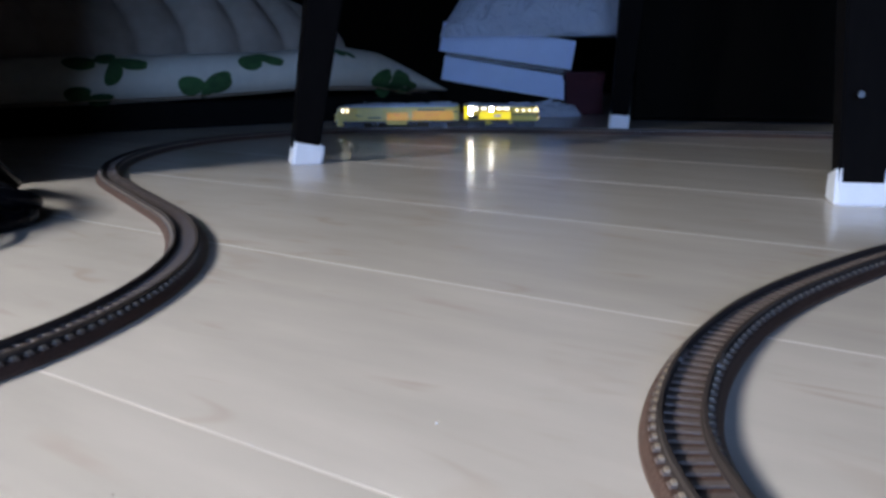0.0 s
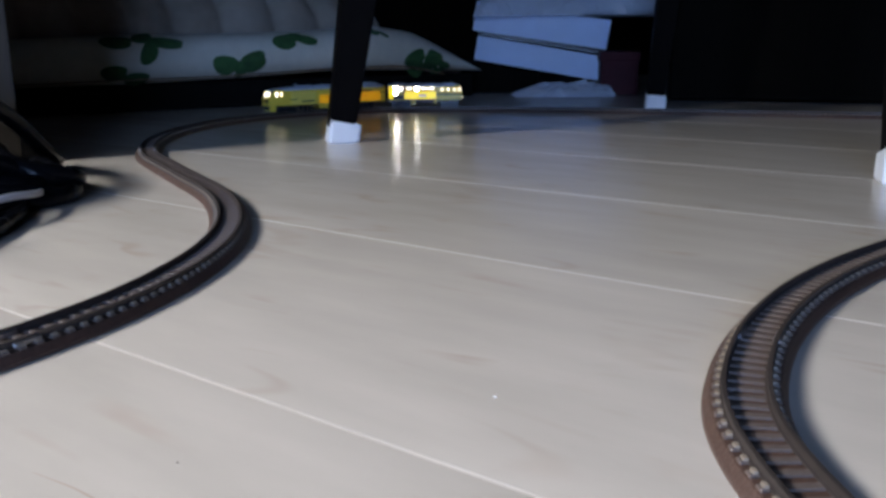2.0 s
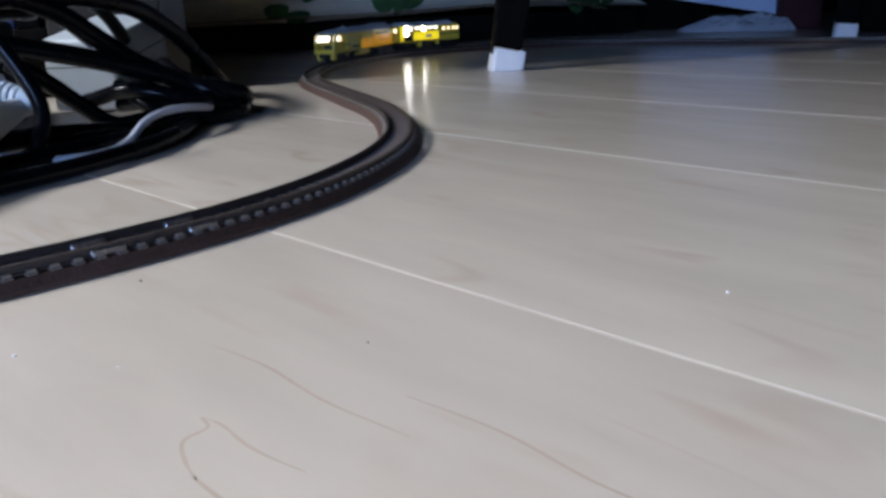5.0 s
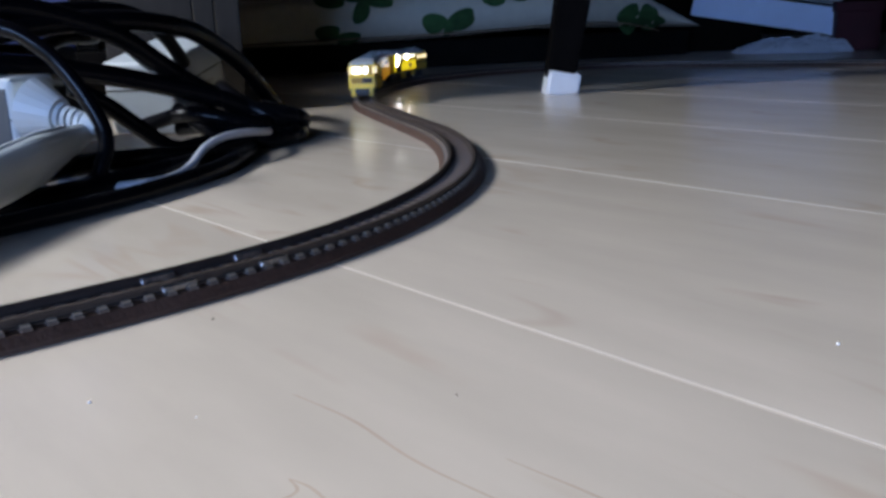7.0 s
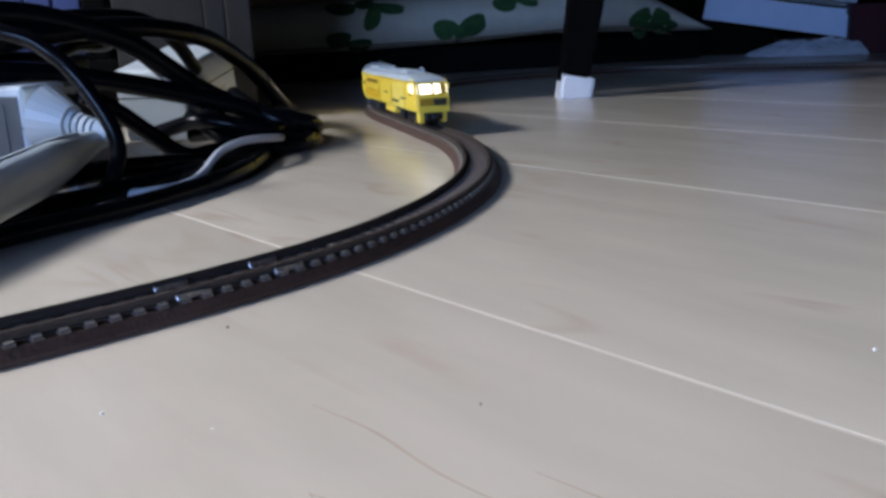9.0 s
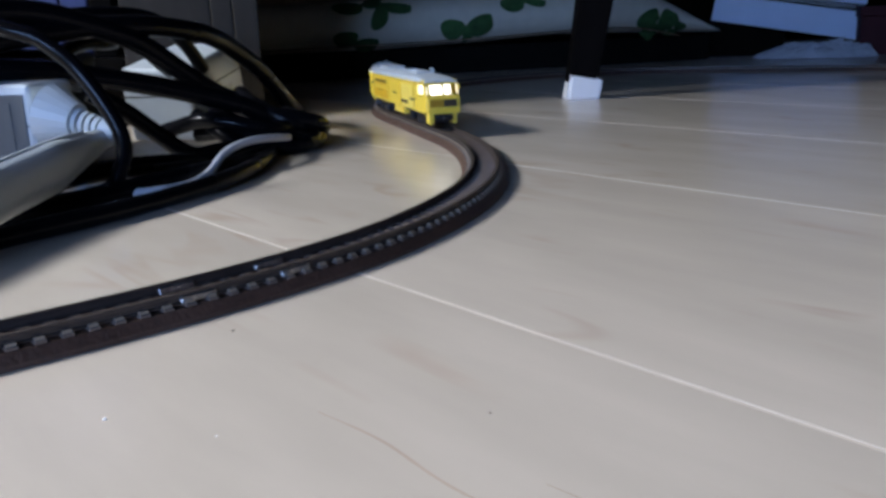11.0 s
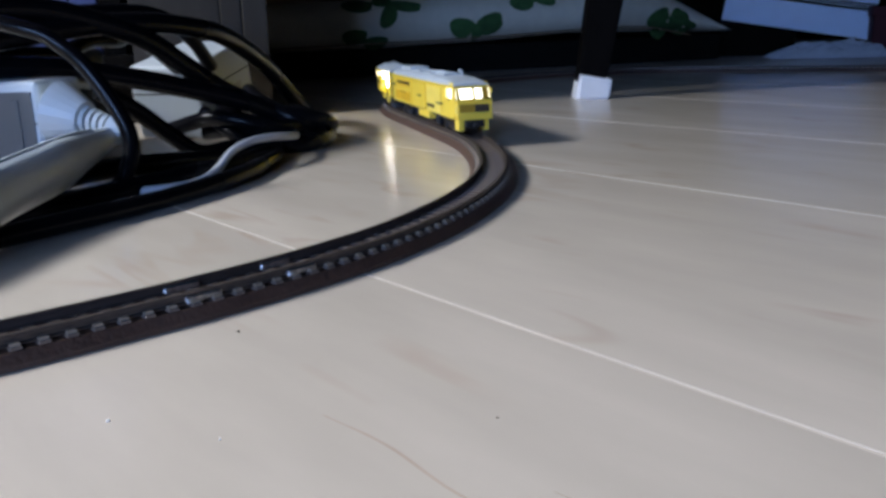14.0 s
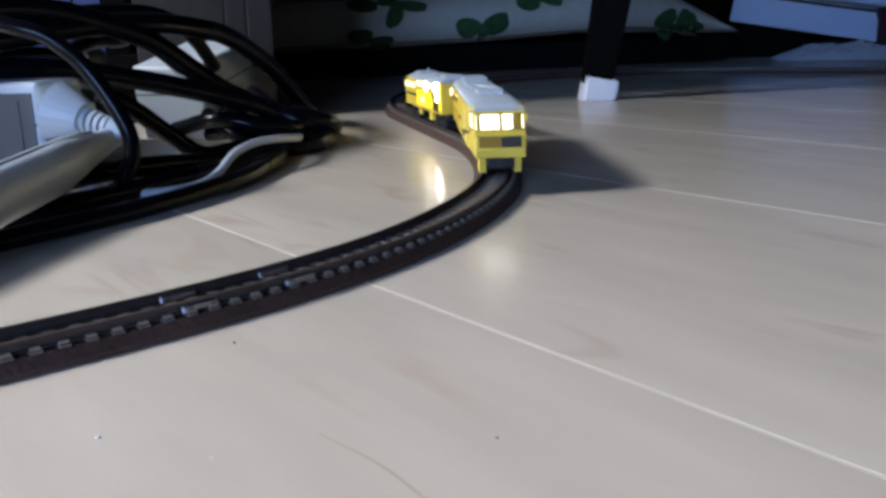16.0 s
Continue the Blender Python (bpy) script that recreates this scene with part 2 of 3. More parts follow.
# added blocker, unseen: stops the key lamp reaching the bed
setting("wall_alcove", block(-1.78, -.86, -.66, -.54, -.012, 2.4), "wall", "unseen wall added to keep lamp light off the bed", "wall")
setting("ceiling", block(-1.9, 1.7, -1.14, 1.87, 2.4, 2.5), "ceiling", "plain ceiling kept dark against bounced light", "ceiling")
# centre line of the closed loop of track, in the direction of travel
LOOP = [(-.18, .772), (-.275, .742), (-.36, .702), (-.435, .652), (-.480, .588), (-.497, .511), (-.484, .425), (-.442, .348),
        (-.382, .282), (-.32, .238), (-.255, .208), (-.2, .184), (-.15, .1615), (-.106, .1335), (-.068, .100), (-.038, .0605), (-.0162, .0155),
        (-.006, -.03), (-.003, -.08), (-.003, -.15), (.004, -.24), (.04, -.34), (.12, -.4), (.22, -.41), (.31, -.36), (.345, -.26),
        (.325, -.16), (.275, -.08), (.22, -.02), (.178, .028), (.1635, .05), (.1555, .072), (.15, .096), (.147, .122), (.1465, .153),
        (.15, .188), (.157, .224), (.1665, .263), (.184, .31), (.22, .365), (.28, .415), (.37, .45), (.48, .48), (.58, .54), (.63, .64),
        (.61, .75), (.53, .83), (.42, .875), (.3, .885), (.18, .87), (.06, .845), (-.06, .81)]


def loop_line(step=.0025):
    """Even points along the closed loop."""
    p = np.array(LOOP)
    fine = []
    for i in range(len(p)):
        a, b, c, d = p[i - 1], p[i], p[(i + 1) % len(p)], p[(i + 2) % len(p)]
        for u in np.linspace(0, 1, 40, endpoint=False):
            fine.append(.5 * (2 * b + (c - a) * u + (2 * a - 5 * b + 4 * c - d) * u * u + (3 * b - a - 3 * c + d) * u ** 3))
    fine = np.array(fine + [fine[0]])
    run = np.concatenate([[0], np.cumsum(np.linalg.norm(np.diff(fine, axis=0), axis=1))])
    n = round(run[-1] / step)
    at = np.linspace(0, run[-1], n, endpoint=False)
    line = np.stack([np.interp(at, run, fine[:, k]) for k in (0, 1)], 1)
    for _ in range(24):   # ease the bends
        line = .25 * np.roll(line, 1, 0) + .5 * line + .25 * np.roll(line, -1, 0)
    return line, run[-1] / n


# ---- model train ----
SKIN = .0092   # half width


def bogie(car, x, label="black two-axle bogie"):
    b = block(-.011, .011, -.0062, .0062, .0015, .0048, .0004)
    for sx in (-.007, .007):
        block(sx - .0022, sx + .0022, -.0068, .0068, .001, .0042, .0004, bm=b)
    base = part("bogie", b, "black", car, label, pose(x, 0, 0))
    for sx in (-.007, .007):
        for sy in (-1, 1):
            w = drum(.0030, -.0009, .0009, 20, pose(sx, sy * .0045, .0030, 90))
            join(w, drum(.0036, -.0003, .0003, 20, pose(sx, sy * .0037, .0030, 90)))
            part("wheel", w, "steel", base, "small steel wheel")
    return base


def side_panel(car, name, x0, x1, z0, z1, mat, label="", proud=.0003, sides=(-1, 1)):
    for s in sides:
        y = s * (SKIN + proud / 2)
        part(name, block(x0, x1, y - proud, y + proud, z0, z1), mat, car, label)


def roof_shell(stations):
    """A barrel roof lofted along x; each station: x, half width, eaves height, crown height."""
    b = bmesh.new()
    rings = []
    for x, w, z0, z1 in stations:
        arc = [(w * math.copysign(abs(math.cos(a)) ** .6, math.cos(a)), z0 + (z1 - z0) * math.sin(a) ** .7) for a in [math.pi * q / 12 for q in range(13)]]
        rings.append([b.verts.new((x, y, z)) for y, z in arc])
    for r0, r1 in zip(rings, rings[1:]):
        for q in range(12):
            b.faces.new((r0[q], r0[q + 1], r1[q + 1], r1[q]))
        b.faces.new((r0[12], r0[0], r1[0], r1[12]))
    b.faces.new(rings[0])
    b.faces.new(rings[-1][::-1])
    return b


def lead_car():
    """Long tamping car, its cab at +x, 142 mm; the origin on the rail head at its middle."""
    car = thing("tamping_machine_car", "yellow model tamping machine with grey roof and lit cab", "model train")
    L = .071
    # body with sloped cab nose
    body = prism([(-L + .002, .0075), (L - .004, .0075), (L, .0105), (L - .0005, .0150), (L - .0045, .0238), (L - .008, .0247), (-L + .002, .0247)], -SKIN, SKIN, .0008)
    part("body", body, "yellow", car)
    part("roof", roof_shell([(-L + .003, .0088, .0236, .0258), (-L + .006, .0093, .0234, .0268), (L - .030, .0093, .0234, .0268), (L - .022, .0093, .0234, .0266),
                             (L - .010, .0093, .0234, .0256), (L - .0040, .0091, .0232, .0242)]), "roof", car, "pale grey rounded roof sloping to the cab")
    # roof details
    for x0, x1, y0, y1, h in ((-.060, -.036, -.0055, .0055, .0022), (-.030, -.012, -.006, .002, .0013), (-.008, .010, -.0055, .0055, .0012), (.018, .034, -.0045, .0045, .0015)):
        part("roof_box", block(x0, x1, y0, y1, .0262, .0262 + h, .0005), "roof", car)
    part("roof_rail", tube([(-.004, -.003, .0270), (.004, -.001, .0276), (.012, .003, .0272), (.020, .006, .0268)], .0005, 6, 4), "roof", car)
    part("horn", drum(.0007, .0262, .0292, 8, pose(.038, .004, 0)), "roof", car)
    part("horn", block(.036, .040, .0025, .0036, .0286, .0295, .0002), "roof", car)
    # cab: front panes on the sloped nose, side panes
    tilt = math.degrees(math.atan2(.004, .0088))
    part("windscreen_surround", block(-.0003, .0003, -.0089, .0089, -.0036, .0036, .0001), "yellow", car, "yellow window surround", pose(L - .00255, 0, .0196, 0, -tilt, 0))
    for y0, y1, mat in ((-.0087, -.0080, "lit_dim"), (-.0066, -.0002, "lit_screen"), (.0011, .0045, "lit_screen"), (.0056, .0070, "orange"), (.0077, .0084, "lit_dim")):
        part("windscreen_rubber", block(-.0003, .0003, y0 - .0003, y1 + .0003, -.0030, .0029, .0001), "stripe", car, "dark window rubber", pose(L - .00240, 0, .0196, 0, -tilt, 0))
        part("windscreen", block(-.0003, .0003, y0, y1, -.0027, .0026, .0001), mat, car, "brightly lit cab window", pose(L - .0022, 0, .0196, 0, -tilt, 0))
    for y in (-.003, .003):
        part("wiper", block(-.0002, .0002, -.0002, .0002, -.0029, .0008), "black", car, at=pose(L - .0018, y, .0190, 25, -tilt, 0))
    for s in (-1, 1):
        for x0, x1, mat in ((L - .0098, L - .0070, "lit"), (L - .0152, L - .0120, "lit_dim")):
            y = s * SKIN
            part("side_window", block(x0, x1, y - .0003, y + .0003, .0174, .0220), mat, car, "lit cab side window")
        part("window_post", block(L - .0114, L - .0106, s * SKIN - .0004, s * SKIN + .0004, .0160, .0228), "stripe", car)
        part("mirror", block(L - .003, L - .002, s * SKIN - .0004, s * SKIN + .0006, .0195, .0222, .0002), "yellow", car)
        part("step", block(L - .008, L - .001, s * .0062 - .0013, s * .0062 + .0013, .0020, .0080, .0003), "yellow", car)
        part("hand_rail", block(L - .0004, L + .0006, s * .0078 - .0003, s * .0078 + .0003, .0080, .0150, .0001), "yellow", car)
    # overhanging apron; under the windows flat panels carry the recess shade as colour
    part("apron", block(L - .0012, L + .0012, -.0088, .0088, .0074, .0106, .0004), "yellow", car)
    part("recess", block(L - .0006, L + .0003, -.0072, .0002, .0110, .0146, .0002), "orange", car, "dull amber flat panel holding the recess shade")
    part("recess", block(L - .0006, L + .0004, .0004, .0074, .0110, .0146, .0002), "stripe", car, "dark flat panel holding the recess shade")
    part("sill", block(L - .0006, L + .0010, -.0088, .0088, .0148, .0158, .0002), "yellow", car)
    part("buffer_beam", block(L - .002, L + .0014, -.0046, .0046, .0040, .0072, .0003), "black", car)
    part("coupler", block(L + .001, L + .0040, -.0012, .0012, .0042, .0058, .0003), "black", car)
    # side panels, markings and louvres
    side_panel(car, "door_panel", -.012, .014, .0085, .0215, "yellow", proud=.0005)
    # paler copy of the body yellow: light falling on the front half
    side_panel(car, "door_panel", .018, .046, .0085, .0215, "yellow_in_light", "yellow door, paler where light falls", .0006)
    side_panel(car, "engine_panel", -.062, -.016, .0088, .0185, "lit_amber", "amber translucent panel lit from inside", .0007, (1,))
    side_panel(car, "engine_panel", -.011, .013, .0088, .0170, "lit_amber", "amber translucent panel lit from inside", .0008, (1,))
    side_panel(car, "door_panel", -.060, -.018, .0085, .0215, "yellow", proud=.0004)
    # two panels on this side, more amber than the body yellow
    side_panel(car, "engine_panel", -.058, -.020, .0098, .0150, "amber", "amber panel on the body side", .0006, (-1,))
    side_panel(car, "engine_panel", -.052, -.024, .0178, .0212, "amber", "amber panel on the body side", .0006, (-1,))
    side_panel(car, "louvre", -.052, -.022, .0192, .0204, "stripe", "dark louvre strip", .0008)
    side_panel(car, "louvre", -.068, -.060, .0170, .0180, "stripe", "dark louvre strip", .0005)
    side_panel(car, "marking", .020, .034, .0108, .0122, "stripe", "dark marking", .0009)
    side_panel(car, "marking", .040, .048, .0135, .0142, "stripe", "dark marking", .0009)
    side_panel(car, "marking", -.002, .006, .0145, .0152, "stripe", "dark marking", .0008)
    side_panel(car, "marking", -.046, -.030, .0140, .0147, "orange", "orange marking", .0008)
    side_panel(car, "grab_rail", -.068, .050, .0229, .0233, "yellow", proud=.0006)
    # underframe machinery
    part("frame", block(-L + .004, L - .006, -.0060, .0060, .0055, .0078, .0004), "black", car)
    part("tank", block(-.010, .014, -.0080, .0080, .0030, .0076, .0012), "yellow", car, "yellow underfloor tank")
    for x in (-.020, -.015, .024, .029):
        for s in (-1, 1):
            part("tamping_unit", block(x - .0013, x + .0013, s * .0055 - .0012, s * .0055 + .0012, .0016, .0080, .0003), "black", car)
    for x in (-.045, .050):
        bogie(car, x)
    return car


def tail_car():
    """Shorter trailing car with lit saloon, 85 mm."""
    car = thing("trailer_car", "yellow model trailer car with brightly lit windows", "model train")
    L = .0425
    b = prism([(-L, .0080), (L - .002, .0080), (L - .002, .0245), (-L + .0035, .0245), (-L, .0160)], -SKIN, SKIN, .0007)
    part("body", b, "yellow", car)
    part("roof", roof_shell([(-L + .0035, .0090, .0234, .0246), (-L + .010, .0093, .0234, .0260), (L - .004, .0093, .0234, .0264), (L - .0015, .0091, .0236, .0258)]), "roof", car, "pale grey rounded roof")
    for x0, x1, h in ((-.034, -.020, .0012), (-.010, .014, .0009), (.024, .036, .0016)):
        part("roof_box", block(x0, x1, -.005, .005, .0257, .0257 + h, .0003), "roof", car)
    part("roof_aerial", drum(.0005, .0258, .0285, 8, pose(-.030, .002, 0)), "roof", car)
    for s in (-1, 1):
        y = s * SKIN

        def pane(x0, x1, z0, z1, mat, name="side_window", label="lit side window"):
            part(name, block(x0, x1, y - .0003, y + .0003, z0, z1), mat, car, label)
        for x0 in (-.0410, -.0355, -.0285, -.0215):
            pane(x0, x0 + .0034, .0182, .0214, "lit_dim")
        for x0, x1 in ((-.0110, -.0045), (-.0025, .0040), (.0145, .0205)):
            pane(x0, x1, .0203, .0224, "lit")
        pane(.0305, .0345, .0142, .0236, "lit_bright", "door_window", "bright doorway window")
        pane(.0244, .0288, .0186, .0230, "lit", "door_window", "lit doorway window")
        pane(.0072, .0108, .0184, .0230, "lit_bright")
        part("lit_panel", block(-.0125, .0225, y - .00025, y + .00025, .0100, .0176), "lit_yellow", car, "translucent yellow panel lit from inside")
        part("lit_panel", block(.0360, .0400, y - .00025, y + .00025, .0100, .0236), "lit_yellow", car, "translucent yellow panel lit from inside")
        part("door", block(.0238, .0350, y - .0002, y + .0002, .0092, .0138), "stripe", car, "dark lower door")
        part("notice", block(-.002, .006, y - .0005, y + .0005, .0118, .0148), "cap", car, "small white plate")
        part("band", block(-L + .001, -.0135, y - .0004, y + .0004, .0142, .0152), "stripe", car, "dark waist band")
        part("window_post", block(.0222, .0236, y - .0005, y + .0005, .0150, .0235), "stripe", car)
        part("step", block(.010, .016, s * .0070 - .001, s * .0070 + .001, .0030, .0082, .0003), "yellow", car)
        part("step", block(-.014, -.010, s * .0070 - .001, s * .0070 + .001, .0040, .0082, .0003), "yellow", car)
        part("tail_lamp", drum(.0008, 0, .0005, 10, pose(-L - .0002, s * .006, .0110, 0, -90, 0)), "lit_dim", car)
    for y0, y1 in ((-.0076, -.0006), (.0006, .0076)):
        part("rear_window", block(-.0003, .0003, y0, y1, -.0030, .0030), "lit_dim", car, "lit rear cab window", pose(-L + .0017, 0, .0200, 0, math.degrees(math.atan2(.0035, .0085)), 0))
    part("front_wall_window", block(L - .0022, L - .0016, -.0045, .0045, .0178, .0214), "lit_dim", car, "lit gangway window")
    part("frame", block(-L + .004, L, -.0058, .0058, .0056, .0082, .0004), "black", car)
    part("drawbar", block(L - .004, L + .0035, -.0012, .0012, .0060, .0076, .0003), "black", car)
    for x in (-.028, .027):
        bogie(car, x)
    return car


front_car, rear_car = lead_car(), tail_car()

def turned(corner, ax, ay):
    """A pose with its corner there and its x and y ways along the floor given."""
    return Matrix(((ax[0], ay[0], 0, corner[0]), (ax[1], ay[1], 0, corner[1]), (0, 0, 1, corner[2]), (0, 0, 0, 1)))


# ---- chair over the track ----
def chair():
    seat = thing("dining_chair", "black wooden chair with white rubber leg caps standing on the floor", "chair")
    feet = [((-.2850, .3945), 52, (.0245, .0177), .0125), ((.1265, .4215), 22, (-.010, .035), .0145), ((-.2150, .8450), 30, (.022, -.014), .0112), ((.190, .862), 20, (-.03, -.03), .0125)]
    for (x, y), turn, lean, half in feet:
        c, s = math.cos(radians(turn)), math.sin(radians(turn))
        lean = (lean[0] * c + lean[1] * s, lean[1] * c - lean[0] * s)
        b = bmesh.new()
        w0, w1, z1 = half * .86, half * 1.75, .42
        lo, hi = [], []
        for sx, sy in ((-1, -1), (1, -1), (1, 1), (-1, 1)):
            lo.append(b.verts.new((sx * w0, sy * w0, .0115)))
            hi.append(b.verts.new((sx * w1 + lean[0] * 2.2, sy * w1 + lean[1] * 2.2, z1)))
        b.faces.new(lo[::-1])
        b.faces.new(hi)
        for i in range(4):
            b.faces.new((lo[i], lo[(i + 1) % 4], hi[(i + 1) % 4], hi[i]))
        bmesh.ops.bevel(b, geom=b.edges[:], offset=.0016, segments=2, affect="EDGES")
        leg = part("leg", b, "leg", seat, at=pose(x, y, 0, 0, 0, turn))
        c = bmesh.new()
        rings = []
        for z, w in ((0, half * .95), (.0012, half), (.0150, half * .98), (.0175, half * .95)):
            cut = 7 if z > .01 else 0
            rings.append([c.verts.new((sx * w + lean[0] * .1 * z / .0175, sy * w + lean[1] * .1 * z / .0175, z - cut * w * (sx * lean[0] + sy * lean[1]))) for sx, sy in ((-1, -1), (1, -1), (1, 1), (-1, 1))])
        c.faces.new(rings[0][::-1])
        c.faces.new(rings[-1])
        for r0, r1 in zip(rings, rings[1:]):
            for i in range(4):
                c.faces.new((r0[i], r0[(i + 1) % 4], r1[(i + 1) % 4], r1[i]))
        vert = [e for e in c.edges if abs(e.verts[0].co.z - e.verts[1].co.z) > .0005]
        bmesh.ops.bevel(c, geom=vert, offset=.0020, segments=3, affect="EDGES")
        # added stud in place of a moving glint on this leg
        if half == .0145:
            part("bolt", drum(.0018, 0, .0014, 16, pose(-.006, -half * 1.12, .062, 90)), "steel", leg, "small steel stud standing in for a glint")
        part("cap", c, "cap", leg, "white rubber leg cap", smooth=False)
    part("seat", block(-.25, .17, .42, .86, .42, .445, .008), "leg", seat)
    for y0, y1 in ((.43, .45), (.83, .85)):
        part("apron", block(-.22, .14, y0, y1, .37, .42, .003), "leg", seat)
    for x0, x1 in ((-.23, -.21), (.13, .15)):
        part("apron", block(x0, x1, .45, .83, .37, .42, .003), "leg", seat)
    part("backrest", block(.12, .16, .44, .84, .62, .86, .012), "leg", seat)
    for y in (.45, .83):
        part("back_post", block(.125, .155, y - .015, y + .015, .445, .64, .004), "leg", seat)


chair()

# ---- floor cushion, blanket and bed base ----
def along(u, v, z):
    """A place by the cushion: u along its front edge, v behind it."""
    d = Vector((.352, .936))
    n = Vector((-.936, .352))
    p = Vector((-.676, .484)) + d * u + n * v
    return (p.x, p.y, z)


def mattress_height(u):
    top = float(np.interp(u, [-.4, -.2, -.05, .1, .21, .31, .36, .39, .42, .445, .462], [.07, .082, .088, .090, .093, .099, .092, .079, .064, .050, .040]))
    low = float(np.interp(u, [-.4, 0, .12, .24, .36, .462], [.032, .033, .036, .042, .040, .037]))
    return low, top


def mattress_front(u, z):
    """A place just over the front of the mattress, at that height."""
    low, top = mattress_height(u)
    k = min(.99, max(-.99, 2 * (z - low) / (top - low) - 1))
    p = along(u, .035 - .038 * math.cos(math.asin(k)) ** .7 - .0022, z)
    return p


def cushion():
    ob = thing("floor_mattress", "cream cotton mattress printed with green clover leaves", "mattress")
    b = bmesh.new()
    nu, nv = 70, 24
    g = {}
    for i in range(nu + 1):
        u = -.40 + .862 * i / nu
        low, top = mattress_height(u)
        for j in range(nv + 1):
            a = -math.pi / 2 + math.pi * j / nv
            z = low + (top - low) * (math.sin(a) + 1) / 2
            v = .035 - .038 * max(0, math.cos(a)) ** .7 + .0012 * noise.noise((u * 14, z * 30, 0))
            g[i, j] = b.verts.new(along(u, v, z))
        g[i, nv + 1] = b.verts.new(along(u, .40, top))
        g[i, nv + 2] = b.verts.new(along(u, .40, low))
    for i in range(nu):
        for j in range(nv + 3):
            q = (j + 1) % (nv + 3)
            b.faces.new((g[i, j], g[i + 1, j], g[i + 1, q], g[i, q]))
    b.faces.new([g[0, j] for j in range(nv + 3)])
    b.faces.new([g[nu, j] for j in range(nv + 3)][::-1])
    part("cover", b, "cloth", ob, smooth=True)
    seam = [along(u, -.0035, sum(mattress_height(u)) / 2 - .022) for u in np.linspace(-.39, .40, 14)]
    part("piping", tube(seam, .0010, 6, 4), "stem", ob)
    return ob


mattress = cushion()


def bed_base():
    # supposed base; its black stands in for the shadow under the mattress
    ob = thing("bed_base", "low base under the mattress, blackened for the shade there", "bed base", turned(along(-.6, .03, 0), (.352, .936), (-.936, .352)))
    part("front_board", block(0, 1.07, 0, .02, .0005, .0325, .003), "dark", ob)
    part("end_board", block(0, .02, .0205, .72, .0005, .0325, .003), "dark", ob)
    part("end_board", block(1.05, 1.07, .0205, .72, .0005, .0325, .003), "dark", ob)
    for q in range(6):
        part("slat", block(.021 + q * .171, .021 + q * .171 + .168, .021, .72, .018, .032, .002), "dark", ob)


bed_base()


def blanket():
    ob = thing("folded_blanket", "grey-brown quilted blanket heaped on the mattress", "blanket")
    b = bmesh.new()
    nu, nv = 220, 26
    g = {}
    for i in range(nu + 1):
        for j in range(nv + 1):
            u = -.42 + .75 * i / nu
            t = j / nv
            fold = .022 * abs(math.sin(u * 52 + 3.5 * t + 1.3 * noise.noise((u * 6, t, 3)))) ** .7
            bulge = math.sin(math.pi * t * .55) ** .5
            v = .060 + .30 * t - .02 * bulge - .5 * fold * (1 - t)
            z = .080 + .012 * max(0, u) + (.13 + .03 * noise.noise((u * 5, 1, 2))) * bulge * min(1, (.36 - u) / .2) ** .5 + fold * min(1, 5 * t)
            g[i, j] = b.verts.new(along(u, v, z))
    for i in range(nu):
        for j in range(nv):
            b.faces.new((g[i, j], g[i + 1, j], g[i + 1, j + 1], g[i, j + 1]))
    part("cover", b, "blanket", ob, smooth=True)


blanket()

# ---- boxes and wrapping by the far wall ----
RIGHT, AWAY = Vector((.852, .524, 0)), Vector((-.524, .852, 0))


def far_box(name, label, cat, corner, w, d, h, slope, mat, lid=0):
    m = Matrix.Translation(corner) @ Matrix((( RIGHT.x, AWAY.x, 0, 0), (RIGHT.y, AWAY.y, 0, 0), (0, 0, 1, 0), (0, 0, 0, 1))) @ pose(0, 0, 0, 0, slope, 0)
    ob = thing(name, label, cat, m)
    part("body", block(0, w, 0, d, 0, h, .0012), mat, ob)
    if lid:
        part("lid", block(-.002, w + .002, -.003, d + .002, h - lid, h + .001, .0012), mat, ob)
    return ob


far_box("cardboard_box", "white card box lying askew under another", "box", (-.5656, .9745, .0510), .197, .12, .036, 9.7, "white_card")
# added spacer: the open gap's shade as a black slab
far_box("gap_shade", "dark spacer standing in for the shaded gap between two boxes", "card", (-.5610, .9780, .0868), .190, .11, .0070, 9.2, "black")
far_box("cardboard_box", "white card box lying askew on another", "box", (-.5670, .9730, .0938), .200, .12, .043, 8.6, "white_card")
far_box("small_box", "maroon card box standing on the floor", "box", (-.3814, 1.0298, .001), .053, .05, .060, 0, "maroon", .012)
far_box("shoe_box", "dark box under the white boxes", "box", (-.600, .985, .001), .12, .10, .046, 4, "cabinet", 0)

# ---- tall dark cabinet ----
cab = thing("cabinet", "very dark brown wooden cabinet", "cabinet", pose(-.245, .955, 0, 0, 0, 18))
part("body", block(0, .75, 0, .4, .004, .9, .003), "cabinet", cab)
part("side_panel", block(-.018, -.002, -.004, .4, .0, .9, .002), "greywood", cab, "paler side panel")

# ---- floor boards ----
WIDE = .1408
board_me = put(block(-1.78, 1.58, .0002, WIDE - .0009, -.0115, 0), "floor_board", "plank")
joint_me = put(block(-1.78, 1.58, -.0008, .0001, -.0115, -.00012), "joint", "joint")
for i in range(-7, 13):
    part("floor_board", board_me, "plank", floor, at=pose(0, i * WIDE, 0))
    part("joint", joint_me, "joint", floor, "pale joint line", pose(0, i * WIDE, 0))

# ---- track ----
track = thing("model_railway_track", "brown model railway track with moulded ballast bed", "model railway track")
LINE, STEP = loop_line()
NPT = len(LINE)
TAN = np.roll(LINE, -2, 0) - np.roll(LINE, 2, 0)
TAN /= np.linalg.norm(TAN, axis=1)[:, None]
